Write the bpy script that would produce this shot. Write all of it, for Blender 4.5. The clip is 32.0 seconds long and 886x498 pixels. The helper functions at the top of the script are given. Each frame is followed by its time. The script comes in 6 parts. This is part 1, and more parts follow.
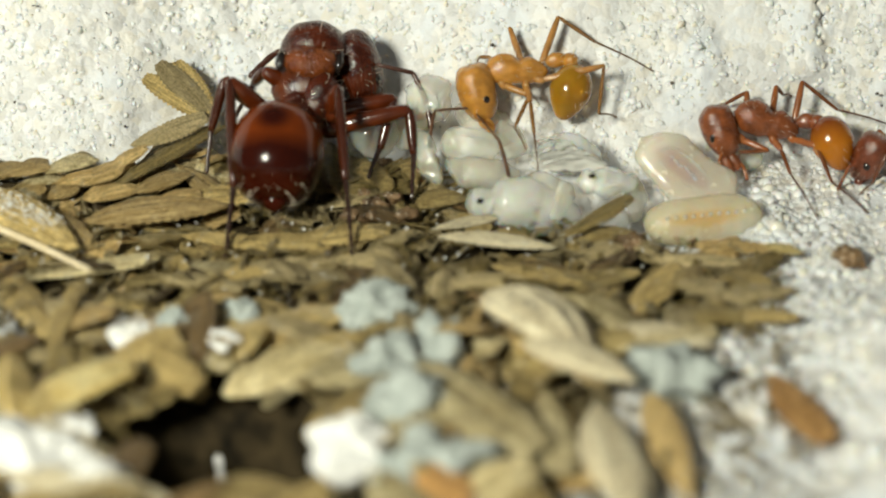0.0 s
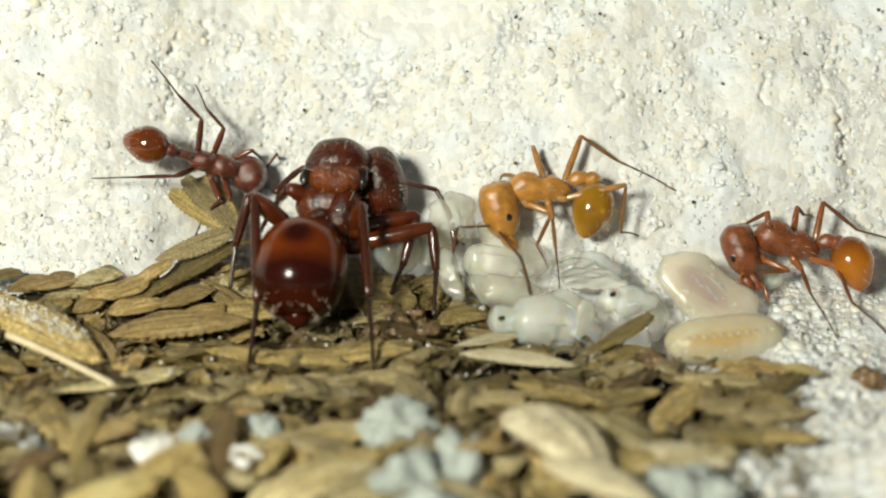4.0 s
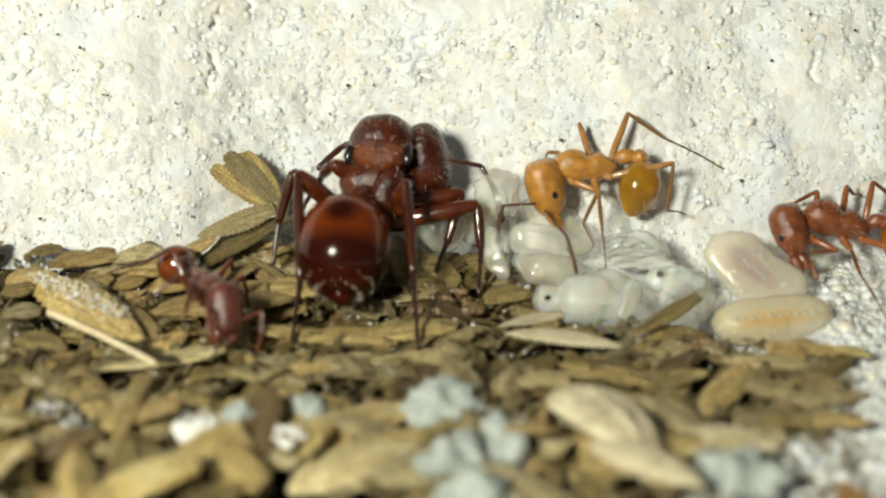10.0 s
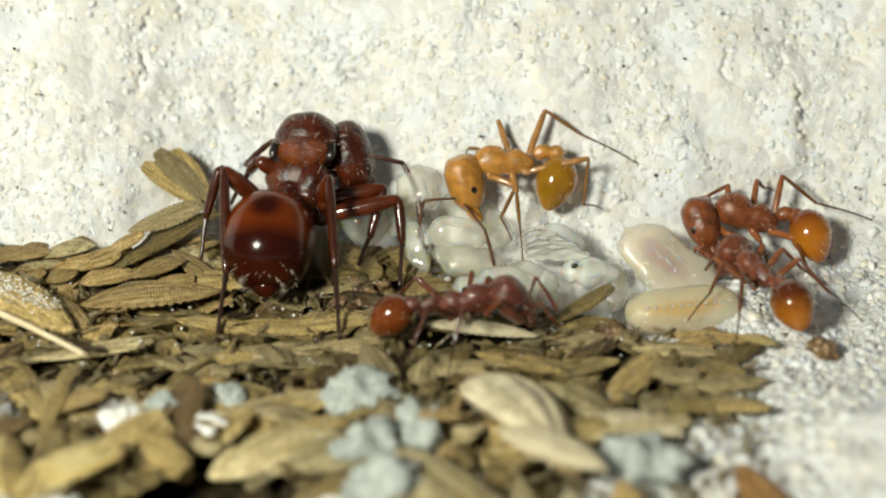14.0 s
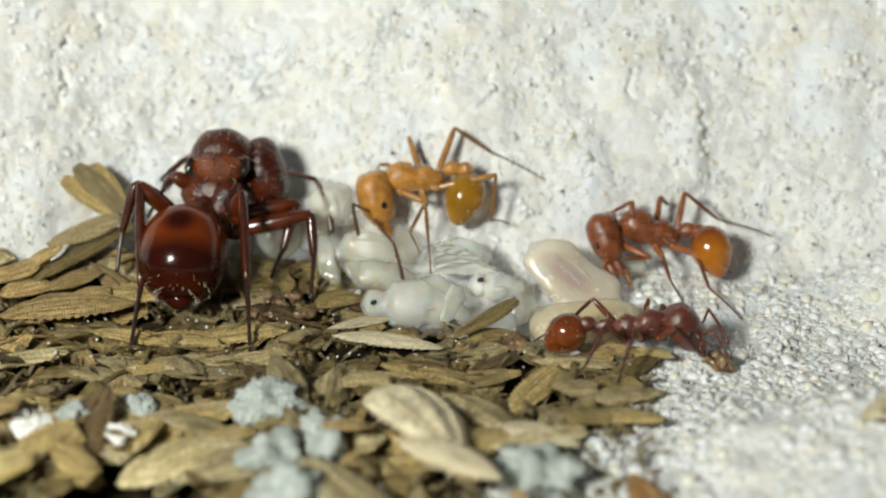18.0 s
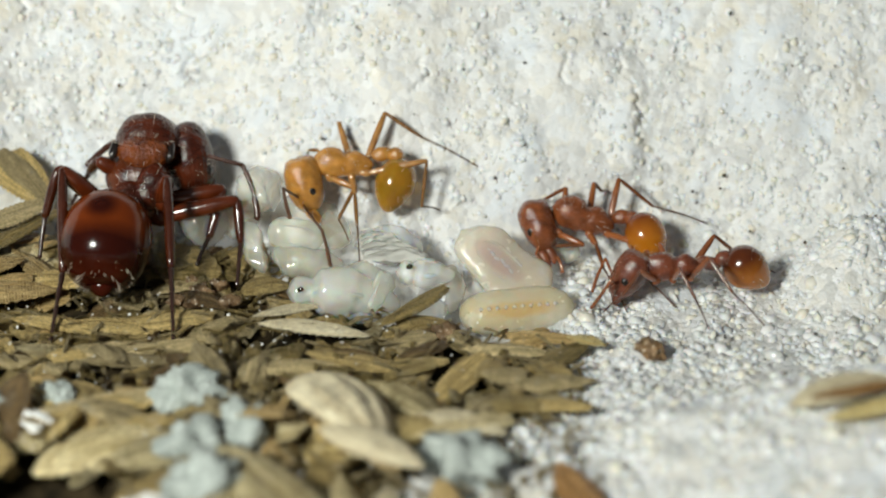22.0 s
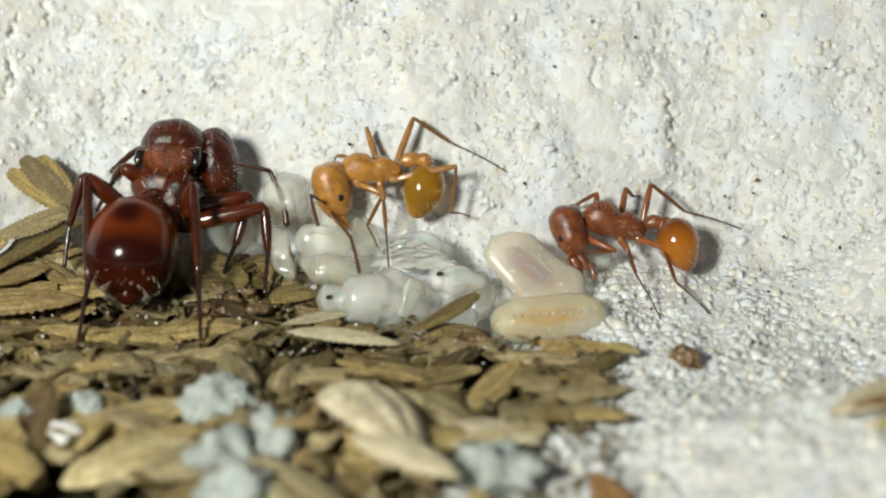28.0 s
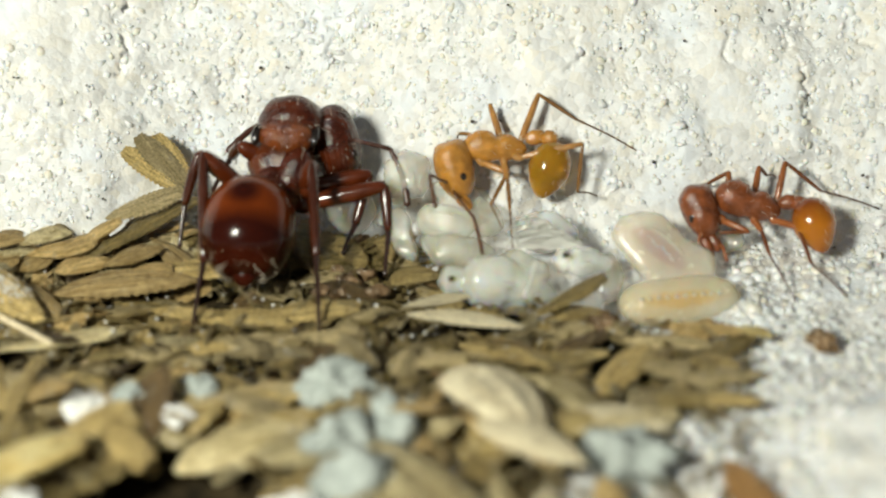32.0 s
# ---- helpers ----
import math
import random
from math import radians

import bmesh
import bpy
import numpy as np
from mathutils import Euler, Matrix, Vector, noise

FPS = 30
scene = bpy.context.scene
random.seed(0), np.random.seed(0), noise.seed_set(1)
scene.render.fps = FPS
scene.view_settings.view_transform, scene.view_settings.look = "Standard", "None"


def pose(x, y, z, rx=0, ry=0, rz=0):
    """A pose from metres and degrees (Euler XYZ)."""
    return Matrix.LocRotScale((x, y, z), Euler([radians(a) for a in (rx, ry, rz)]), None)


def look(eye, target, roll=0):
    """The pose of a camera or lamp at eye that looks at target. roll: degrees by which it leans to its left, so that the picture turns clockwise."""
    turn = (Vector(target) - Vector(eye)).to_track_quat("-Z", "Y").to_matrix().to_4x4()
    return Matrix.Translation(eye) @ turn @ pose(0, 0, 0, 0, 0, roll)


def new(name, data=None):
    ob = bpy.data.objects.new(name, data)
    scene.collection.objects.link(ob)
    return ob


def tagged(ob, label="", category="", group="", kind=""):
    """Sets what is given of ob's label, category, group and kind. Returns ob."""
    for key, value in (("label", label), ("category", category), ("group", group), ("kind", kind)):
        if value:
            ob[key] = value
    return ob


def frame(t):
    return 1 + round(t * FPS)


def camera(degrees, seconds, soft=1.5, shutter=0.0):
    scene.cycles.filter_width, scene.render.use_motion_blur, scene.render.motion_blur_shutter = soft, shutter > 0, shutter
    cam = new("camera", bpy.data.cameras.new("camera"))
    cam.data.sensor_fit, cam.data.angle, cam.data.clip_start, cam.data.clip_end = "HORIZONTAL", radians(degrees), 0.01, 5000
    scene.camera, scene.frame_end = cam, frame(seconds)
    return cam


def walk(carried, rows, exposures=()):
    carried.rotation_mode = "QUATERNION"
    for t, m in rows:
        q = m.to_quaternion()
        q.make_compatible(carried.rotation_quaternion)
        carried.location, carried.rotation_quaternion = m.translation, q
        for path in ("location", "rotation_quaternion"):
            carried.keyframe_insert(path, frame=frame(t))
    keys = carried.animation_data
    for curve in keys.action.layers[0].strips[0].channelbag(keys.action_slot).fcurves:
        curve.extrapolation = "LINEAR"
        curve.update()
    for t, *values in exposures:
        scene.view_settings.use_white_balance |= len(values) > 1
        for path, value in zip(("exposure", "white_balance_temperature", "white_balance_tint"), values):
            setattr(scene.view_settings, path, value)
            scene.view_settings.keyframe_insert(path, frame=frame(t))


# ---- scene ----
import itertools

MM = 0.001  # the plan below is in millimetres

# ---------- camera ----------
cam = camera(20.0, 32.0, soft=2.1)
cam.data.dof.use_dof = True
cam.data.dof.focus_distance = 0.0824
cam.data.dof.aperture_fstop = 44
PATH = [
    (0.0, -0.001382, -0.073752, 0.034964, 62.602, 0.181, -0.965),
    (0.5, -0.000826, -0.074234, 0.034877, 62.674, 0.272, -0.381),
    (1.0, -0.001056, -0.074136, 0.036103, 63.734, 0.069, -0.425),
    (1.5, -0.001274, -0.074282, 0.035804, 64.353, -0.039, -0.487),
    (2.0, -0.001290, -0.074431, 0.035467, 64.721, -0.070, -0.485),
    (2.5, -0.001246, -0.074392, 0.035603, 64.696, -0.034, -0.329),
    (3.0, -0.001112, -0.074296, 0.035891, 64.726, -0.004, -0.231),
    (3.5, -0.001132, -0.074211, 0.035865, 64.831, -0.048, -0.235),
    (4.0, -0.001226, -0.074004, 0.035645, 64.908, -0.027, -0.176),
    (4.5, -0.001426, -0.073897, 0.035885, 64.706, -0.104, -0.170),
    (6.5, -0.001424, -0.073758, 0.035948, 64.686, -0.135, 0.082),
    (7.0, -0.001177, -0.073606, 0.036288, 64.508, -0.056, 0.230),
    (7.5, -0.001242, -0.073646, 0.036131, 64.653, -0.054, 0.245),
    (8.0, -0.001247, -0.073724, 0.036068, 64.727, -0.077, 0.295),
    (8.5, -0.001559, -0.073648, 0.036315, 64.541, -0.196, 0.126),
    (9.0, -0.001338, -0.073814, 0.035852, 64.781, -0.143, 0.237),
    (9.5, -0.001604, -0.073596, 0.035548, 64.466, -0.172, 0.343),
    (10.0, -0.001759, -0.073016, 0.035616, 64.123, -0.025, 0.534),
    (10.5, -0.001760, -0.072901, 0.034936, 64.223, 0.147, 0.728),
    (11.0, -0.001777, -0.073086, 0.035019, 64.229, 0.187, 0.684),
    (11.5, -0.001245, -0.073629, 0.035541, 64.229, 0.176, 0.601),
    (12.0, -0.000559, -0.074350, 0.035599, 64.320, 0.386, 0.645),
    (12.5, -0.000212, -0.074918, 0.036082, 63.811, 0.334, 0.360),
    (13.0, 0.000125, -0.075190, 0.036527, 63.996, 0.172, 0.218),
    (13.5, 0.000144, -0.075238, 0.036668, 64.017, 0.072, 0.075),
    (14.0, 0.000264, -0.075405, 0.036682, 64.032, 0.022, 0.090),
    (14.5, 0.000190, -0.075483, 0.036688, 64.061, -0.039, 0.039),
    (16.5, 0.001162, -0.075827, 0.037143, 64.022, -0.088, 0.239),
    (17.0, 0.001510, -0.076243, 0.037410, 63.844, -0.192, 0.035),
    (17.5, 0.001669, -0.076540, 0.037759, 63.851, -0.295, -0.077),
    (18.0, 0.002168, -0.077224, 0.038043, 64.067, -0.504, -0.492),
    (18.5, 0.002448, -0.077539, 0.038102, 64.050, -0.617, -0.613),
    (19.0, 0.002346, -0.077331, 0.038063, 64.077, -0.790, -0.771),
    (19.5, 0.002293, -0.077234, 0.038186, 63.977, -0.895, -0.890),
    (20.0, 0.002398, -0.076891, 0.037813, 63.690, -1.001, -1.028),
    (20.5, 0.004091, -0.076915, 0.037341, 63.346, -0.850, -0.678),
    (21.0, 0.003901, -0.076278, 0.036717, 63.671, -0.890, -0.781),
    (21.5, 0.003747, -0.076319, 0.036766, 64.221, -0.891, -0.901),
    (22.0, 0.003716, -0.076189, 0.036729, 64.277, -0.818, -0.966),
    (22.5, 0.003475, -0.075974, 0.036847, 64.343, -0.817, -1.083),
    (23.0, 0.003277, -0.075783, 0.036549, 64.563, -0.820, -1.088),
    (23.5, 0.003300, -0.075778, 0.036596, 64.550, -0.793, -1.119),
    (24.0, 0.003320, -0.075693, 0.036561, 64.601, -0.767, -1.155),
    (24.5, 0.003129, -0.075479, 0.036249, 64.423, -0.767, -1.146),
    (26.5, 0.002894, -0.075131, 0.036413, 64.322, -0.710, -1.117),
    (27.0, 0.002874, -0.075194, 0.036288, 64.421, -0.722, -1.174),
    (27.5, 0.002936, -0.075219, 0.036306, 64.320, -0.618, -1.040),
    (28.0, 0.002871, -0.075163, 0.036216, 64.439, -0.589, -0.987),
    (28.5, 0.002597, -0.074894, 0.036292, 64.352, -0.585, -0.899),
    (29.0, 0.002305, -0.074625, 0.036254, 64.464, -0.501, -0.656),
    (29.5, 0.002354, -0.074625, 0.036154, 64.380, -0.424, -0.479),
    (30.0, 0.001812, -0.074322, 0.035962, 64.374, -0.309, -0.217),
    (30.5, 0.001574, -0.074250, 0.035739, 64.509, -0.220, -0.151),
    (31.0, 0.001470, -0.074093, 0.035657, 64.525, -0.115, -0.018),
    (31.5, 0.001627, -0.073822, 0.035305, 64.491, 0.013, 0.256),
    (32.0, 0.002802, -0.072936, 0.034603, 64.349, 0.565, 1.547),
]
walk(cam, [(t, pose(x, y, z, rx, ry, rz)) for t, x, y, z, rx, ry, rz in PATH],
     [(0, 0.0, 7100, 5), (1, 0.06, 7150, 5), (2, 0.06, 7350, 5), (4, 0.06, 7150, 5), (9, 0.04, 7100, 5), (12, 0.05, 7250, 5), (14, 0.04, 7050, 6), (17, -0.02, 6750, 8), (20, -0.06, 6500, 8), (24, -0.06, 6520, 8), (28, -0.04, 6650, 8), (31, 0.0, 6920, 6), (32, 0.08, 6900, 6)])

# ---------- light ----------
world = bpy.data.worlds.new("room")
world.use_nodes = True
world.node_tree.nodes["Background"].inputs[0].default_value = (0.93, 0.97, 1.0, 1)
world.node_tree.nodes["Background"].inputs[1].default_value = 0.10
scene.world = world

lamp_data = bpy.data.lights.new("inspection_lamp", "AREA")
lamp_data.shape, lamp_data.size, lamp_data.energy, lamp_data.color = "DISK", 22 * MM, 0.165, (0.965, 0.98, 0.90)
lamp = new("inspection_lamp", lamp_data)
lamp.matrix_world = look((-50 * MM, -84 * MM, 61 * MM), (0, -2 * MM, 1 * MM))


# ---------- materials ----------
def material(name, low, high, rough=0.6, size=1.0, bump=0.3, bump_size=0.15, coat=0.0, sss=0.0, sss_size=0.5,
             spread=0.0, stretch=(1, 1, 1), metal=0.0, trans=0.0, speck=None, ridges=0.0, ior=1.5, depth=0.3, alpha=1.0, shine=0.5):
    """A two-scale mottled surface; sizes in millimetres. spread: how much objects differ in brightness."""
    m = bpy.data.materials.new(name)
    m.use_nodes = True
    nt = m.node_tree
    n, link = nt.nodes, nt.links.new
    bsdf = n["Principled BSDF"]
    tex = n.new("ShaderNodeTexCoord")
    mp = n.new("ShaderNodeMapping")
    mp.inputs["Scale"].default_value = [1000.0 * s for s in stretch]
    link(tex.outputs["Object"], mp.inputs["Vector"])
    big = n.new("ShaderNodeTexNoise")
    big.inputs["Scale"].default_value, big.inputs["Detail"].default_value = 1.0 / size, 5.0
    link(mp.outputs[0], big.inputs["Vector"])
    ramp = n.new("ShaderNodeMapRange")
    ramp.inputs[1].default_value, ramp.inputs[2].default_value = 0.3, 0.7
    link(big.outputs[0], ramp.inputs[0])
    mix = n.new("ShaderNodeMix")
    mix.data_type = "RGBA"
    mix.inputs[6].default_value, mix.inputs[7].default_value = (*low, 1), (*high, 1)
    link(ramp.outputs[0], mix.inputs[0])
    out = mix.outputs[2]
    fine = n.new("ShaderNodeTexNoise")
    fine.inputs["Scale"].default_value, fine.inputs["Detail"].default_value = 1.0 / bump_size, 4.0
    link(mp.outputs[0], fine.inputs["Vector"])
    if speck:
        rg = n.new("ShaderNodeMapRange")
        rg.inputs[1].default_value, rg.inputs[2].default_value = 0.58, 0.72
        link(fine.outputs[0], rg.inputs[0])
        m2 = n.new("ShaderNodeMix")
        m2.data_type = "RGBA"
        m2.inputs[7].default_value = (*speck, 1)
        link(rg.outputs[0], m2.inputs[0])
        link(out, m2.inputs[6])
        out = m2.outputs[2]
    if spread:
        info = n.new("ShaderNodeObjectInfo")
        vr = n.new("ShaderNodeMapRange")
        vr.inputs[3].default_value, vr.inputs[4].default_value = 1 - spread, 1 + spread
        link(info.outputs["Random"], vr.inputs[0])
        hsv = n.new("ShaderNodeHueSaturation")
        link(vr.outputs[0], hsv.inputs["Value"])
        link(out, hsv.inputs["Color"])
        out = hsv.outputs[0]
    link(out, bsdf.inputs["Base Color"])
    height = fine.outputs[0]
    if ridges:
        wave = n.new("ShaderNodeTexWave")
        wave.bands_direction = "Y"
        wave.inputs["Scale"].default_value, wave.inputs["Distortion"].default_value = 1.0 / ridges, 2.0
        wave.inputs["Detail"].default_value = 2.0
        link(mp.outputs[0], wave.inputs["Vector"])
        add = n.new("ShaderNodeMath")
        add.operation = "ADD"
        link(fine.outputs[0], add.inputs[0])
        link(wave.outputs[0], add.inputs[1])
        height = add.outputs[0]
    b = n.new("ShaderNodeBump")
    b.inputs["Strength"].default_value, b.inputs["Distance"].default_value = bump, depth * bump_size * MM
    link(height, b.inputs["Height"])
    link(b.outputs[0], bsdf.inputs["Normal"])
    link(b.outputs[0], bsdf.inputs["Coat Normal"])
    rr = n.new("ShaderNodeMapRange")
    rr.inputs[3].default_value, rr.inputs[4].default_value = max(rough - 0.1, 0.03), min(rough + 0.1, 1)
    link(fine.outputs[0], rr.inputs[0])
    link(rr.outputs[0], bsdf.inputs["Roughness"])
    bsdf.inputs["Metallic"].default_value, bsdf.inputs["IOR"].default_value = metal, ior
    bsdf.inputs["Coat Weight"].default_value, bsdf.inputs["Coat Roughness"].default_value = coat, 0.08
    bsdf.inputs["Transmission Weight"].default_value = trans
    bsdf.inputs["Alpha"].default_value, bsdf.inputs["Specular IOR Level"].default_value = alpha, shine
    if sss:
        bsdf.inputs["Subsurface Weight"].default_value = sss
        bsdf.inputs["Subsurface Radius"].default_value = (1.0, 0.7, 0.45)
        bsdf.inputs["Subsurface Scale"].default_value = sss_size * MM
    return m


def plaster_material(name, cement, cream, grey, grain=2.8, bump=1.0):
    """Crumbly plaster: grains of three shades, bound by smoother cement, pitted and granular."""
    m = bpy.data.materials.new(name)
    m.use_nodes = True
    n, link = m.node_tree.nodes, m.node_tree.links.new
    bsdf = n["Principled BSDF"]
    tex, mp = n.new("ShaderNodeTexCoord"), n.new("ShaderNodeMapping")
    mp.inputs["Scale"].default_value = (1000, 1000, 1000)
    link(tex.outputs["Object"], mp.inputs["Vector"])

    def noise_node(scale, detail=4.0):
        k = n.new("ShaderNodeTexNoise")
        k.inputs["Scale"].default_value, k.inputs["Detail"].default_value = scale, detail
        link(mp.outputs[0], k.inputs["Vector"])
        return k.outputs[0]

    def span(value, low, high):
        k = n.new("ShaderNodeMapRange")
        k.inputs[1].default_value, k.inputs[2].default_value = low, high
        link(value, k.inputs[0])
        return k.outputs[0]

    def mixed(factor, a, b):
        k = n.new("ShaderNodeMix")
        k.data_type = "RGBA"
        for socket, value in ((k.inputs[0], factor), (k.inputs[6], a), (k.inputs[7], b)):
            if isinstance(value, tuple):
                socket.default_value = (*value, 1)
            else:
                link(value, socket)
        return k.outputs[2]

    warp = n.new("ShaderNodeVectorMath")
    warp.operation = "MULTIPLY_ADD"
    wn = n.new("ShaderNodeTexNoise")
    wn.inputs["Scale"].default_value = 3.0
    link(mp.outputs[0], wn.inputs["Vector"])
    link(wn.outputs["Color"], warp.inputs[0])
    warp.inputs[1].default_value = (0.25, 0.25, 0.25)
    link(mp.outputs[0], warp.inputs[2])
    cells, small = n.new("ShaderNodeTexVoronoi"), n.new("ShaderNodeTexVoronoi")
    for v, sc in ((cells, grain), (small, grain * 2.3)):
        v.inputs["Scale"].default_value = sc
        link(warp.outputs[0], v.inputs["Vector"])
    sep = n.new("ShaderNodeSeparateColor")
    link(cells.outputs["Color"], sep.inputs[0])
    tint = mixed(span(sep.outputs[0], 0.42, 1.0), cement, cream)
    tint = mixed(span(sep.outputs[1], 0.45, 1.0), tint, grey)
    patch = span(noise_node(0.42, 5.0), 0.54, 0.62)
    tint = mixed(patch, tint, (cement[0] * 0.93, cement[1] * 0.96, cement[2] * 1.0))
    stain = span(noise_node(0.55, 5.0), 0.60, 0.80)
    stain_tint = mixed(stain, tint, tuple(v * f for v, f in zip(cream, (0.94, 0.89, 0.78))))
    pits = span(noise_node(5.5, 3.0), 0.72, 0.90)
    link(mixed(pits, stain_tint, tuple(0.62 * v for v in grey)), bsdf.inputs["Base Color"])
    total = None
    for value, weight in ((cells.outputs["Distance"], -1.0), (small.outputs["Distance"], -0.4), (noise_node(9.0), 0.15)):
        k = n.new("ShaderNodeMath")
        k.operation = "MULTIPLY_ADD"
        link(value, k.inputs[0])
        k.inputs[1].default_value = weight
        if total:
            link(total, k.inputs[2])
        total = k.outputs[0]
    calm = n.new("ShaderNodeMath")
    calm.operation = "MULTIPLY_ADD"
    link(patch, calm.inputs[0])
    calm.inputs[1].default_value, calm.inputs[2].default_value = -0.45 * bump, bump
    b = n.new("ShaderNodeBump")
    link(calm.outputs[0], b.inputs["Strength"])
    b.inputs["Distance"].default_value = 0.15 * MM
    link(total, b.inputs["Height"])
    link(b.outputs[0], bsdf.inputs["Normal"])
    link(span(sep.outputs[2], -0.9, 1.25), bsdf.inputs["Roughness"])
    bsdf.inputs["Subsurface Weight"].default_value, bsdf.inputs["Subsurface Scale"].default_value = 0.4, 0.16 * MM
    bsdf.inputs["Subsurface Radius"].default_value = (1.0, 0.9, 0.8)
    return m


def grain_material(name, white, cream, grey):
    """Quartz grains, each of its own shade between three, some clear and glossy."""
    m = material(name, grey, white, 0.4, 0.5, 0.4, 0.06, sss=0.4, sss_size=0.12)
    n, link = m.node_tree.nodes, m.node_tree.links.new
    geo, ramp, rough = n.new("ShaderNodeNewGeometry"), n.new("ShaderNodeValToRGB"), n.new("ShaderNodeMapRange")
    link(geo.outputs["Random Per Island"], ramp.inputs[0])
    ramp.color_ramp.interpolation = "CONSTANT"
    for k, (at, c) in enumerate(((0.0, white), (0.4, cream), (0.62, tuple(0.93 * v for v in white)), (0.84, grey))):
        e = ramp.color_ramp.elements[k] if k < 2 else ramp.color_ramp.elements.new(at)
        e.position, e.color = at, (*c, 1)
    link(ramp.outputs[0], n["Principled BSDF"].inputs["Base Color"])
    wander = n.new("ShaderNodeMath")
    wander.operation = "FRACT"
    seven = n.new("ShaderNodeMath")
    seven.operation, seven.inputs[1].default_value = "MULTIPLY", 37.0
    link(geo.outputs["Random Per Island"], seven.inputs[0])
    link(seven.outputs[0], wander.inputs[0])
    rough.inputs[3].default_value, rough.inputs[4].default_value = 0.12, 0.8
    link(wander.outputs[0], rough.inputs[0])
    link(rough.outputs[0], n["Principled BSDF"].inputs["Roughness"])
    return m


def husk_material(name, low, high, dim=0.6, bright=1.35):
    """Dry hull: streaks along it, fine cross ribs, dusty blotches; one differs from the next."""
    m = bpy.data.materials.new(name)
    m.use_nodes = True
    n, link = m.node_tree.nodes, m.node_tree.links.new
    bsdf = n["Principled BSDF"]
    tex, info = n.new("ShaderNodeTexCoord"), n.new("ShaderNodeObjectInfo")
    shift = n.new("ShaderNodeVectorMath")
    shift.operation = "MULTIPLY_ADD"
    shift.inputs[1].default_value = (0.02, 0.05, 0.03)
    link(info.outputs["Random"], shift.inputs[0])
    link(tex.outputs["Object"], shift.inputs[2])

    def mapped(node, scale):
        mp = n.new("ShaderNodeMapping")
        mp.inputs["Scale"].default_value = scale
        link(shift.outputs[0], mp.inputs["Vector"])
        link(mp.outputs[0], node.inputs["Vector"])
        return node

    streak = mapped(n.new("ShaderNodeTexNoise"), (1500, 9000, 7000))
    streak.inputs["Scale"].default_value, streak.inputs["Detail"].default_value = 1.0, 4.0
    blotch = mapped(n.new("ShaderNodeTexNoise"), (5000, 1800, 1800))
    blotch.inputs["Scale"].default_value, blotch.inputs["Detail"].default_value = 1.0, 5.0
    ribs = mapped(n.new("ShaderNodeTexWave"), (1000, 1000, 1000))
    ribs.inputs["Scale"].default_value, ribs.inputs["Distortion"].default_value, ribs.inputs["Detail"].default_value = 14.0, 4.0, 3.0
    ribs.inputs["Detail Scale"].default_value = 3.0

    def span(value, a, b, c=0.0, d=1.0):
        k = n.new("ShaderNodeMapRange")
        for i, v in enumerate((a, b, c, d)):
            k.inputs[i + 1].default_value = v
        link(value, k.inputs[0])
        return k.outputs[0]

    def mixed(factor, a, b):
        k = n.new("ShaderNodeMix")
        k.data_type = "RGBA"
        for socket, value in ((k.inputs[0], factor), (k.inputs[6], a), (k.inputs[7], b)):
            if isinstance(value, tuple):
                socket.default_value = (*value, 1)
            else:
                link(value, socket)
        return k.outputs[2]

    tint = mixed(span(streak.outputs[0], 0.36, 0.62), tuple(0.8 * v for v in low), high)
    tint = mixed(span(blotch.outputs[0], 0.55, 0.75, 0.0, 0.75), tint, tuple(0.45 * v for v in low))
    dust = span(blotch.outputs[0], 0.40, 0.27, 0.0, 0.45)
    tint = mixed(dust, tint, (0.50, 0.46, 0.37))
    grit = mapped(n.new("ShaderNodeTexNoise"), (36000, 13000, 13000))
    grit.inputs["Scale"].default_value, grit.inputs["Detail"].default_value = 1.0, 3.0
    tint = mixed(span(grit.outputs[0], 0.50, 0.66, 0.0, 0.55), tint, tuple(0.5 * v for v in low))
    tint = mixed(span(grit.outputs[0], 0.44, 0.30, 0.0, 0.5), tint, tuple(min(0.9, 1.25 * v) for v in high))
    hsv = n.new("ShaderNodeHueSaturation")
    hsv.inputs["Saturation"].default_value = 1.0
    link(span(info.outputs["Random"], 0, 1, dim, bright), hsv.inputs["Value"])
    link(tint, hsv.inputs["Color"])
    link(hsv.outputs[0], bsdf.inputs["Base Color"])
    add = n.new("ShaderNodeMath")
    add.operation = "MULTIPLY_ADD"
    add.inputs[1].default_value = 0.2
    link(ribs.outputs[0], add.inputs[0])
    rough_skin = n.new("ShaderNodeMath")
    rough_skin.operation, rough_skin.inputs[1].default_value = "MULTIPLY_ADD", 0.5
    link(grit.outputs[0], rough_skin.inputs[0])
    link(streak.outputs[0], rough_skin.inputs[2])
    link(rough_skin.outputs[0], add.inputs[2])
    b = n.new("ShaderNodeBump")
    b.inputs["Strength"].default_value, b.inputs["Distance"].default_value = 1.0, 0.15 * MM
    link(add.outputs[0], b.inputs["Height"])
    link(b.outputs[0], bsdf.inputs["Normal"])
    link(span(streak.outputs[0], 0, 1, 0.28, 0.6), bsdf.inputs["Roughness"])
    return m


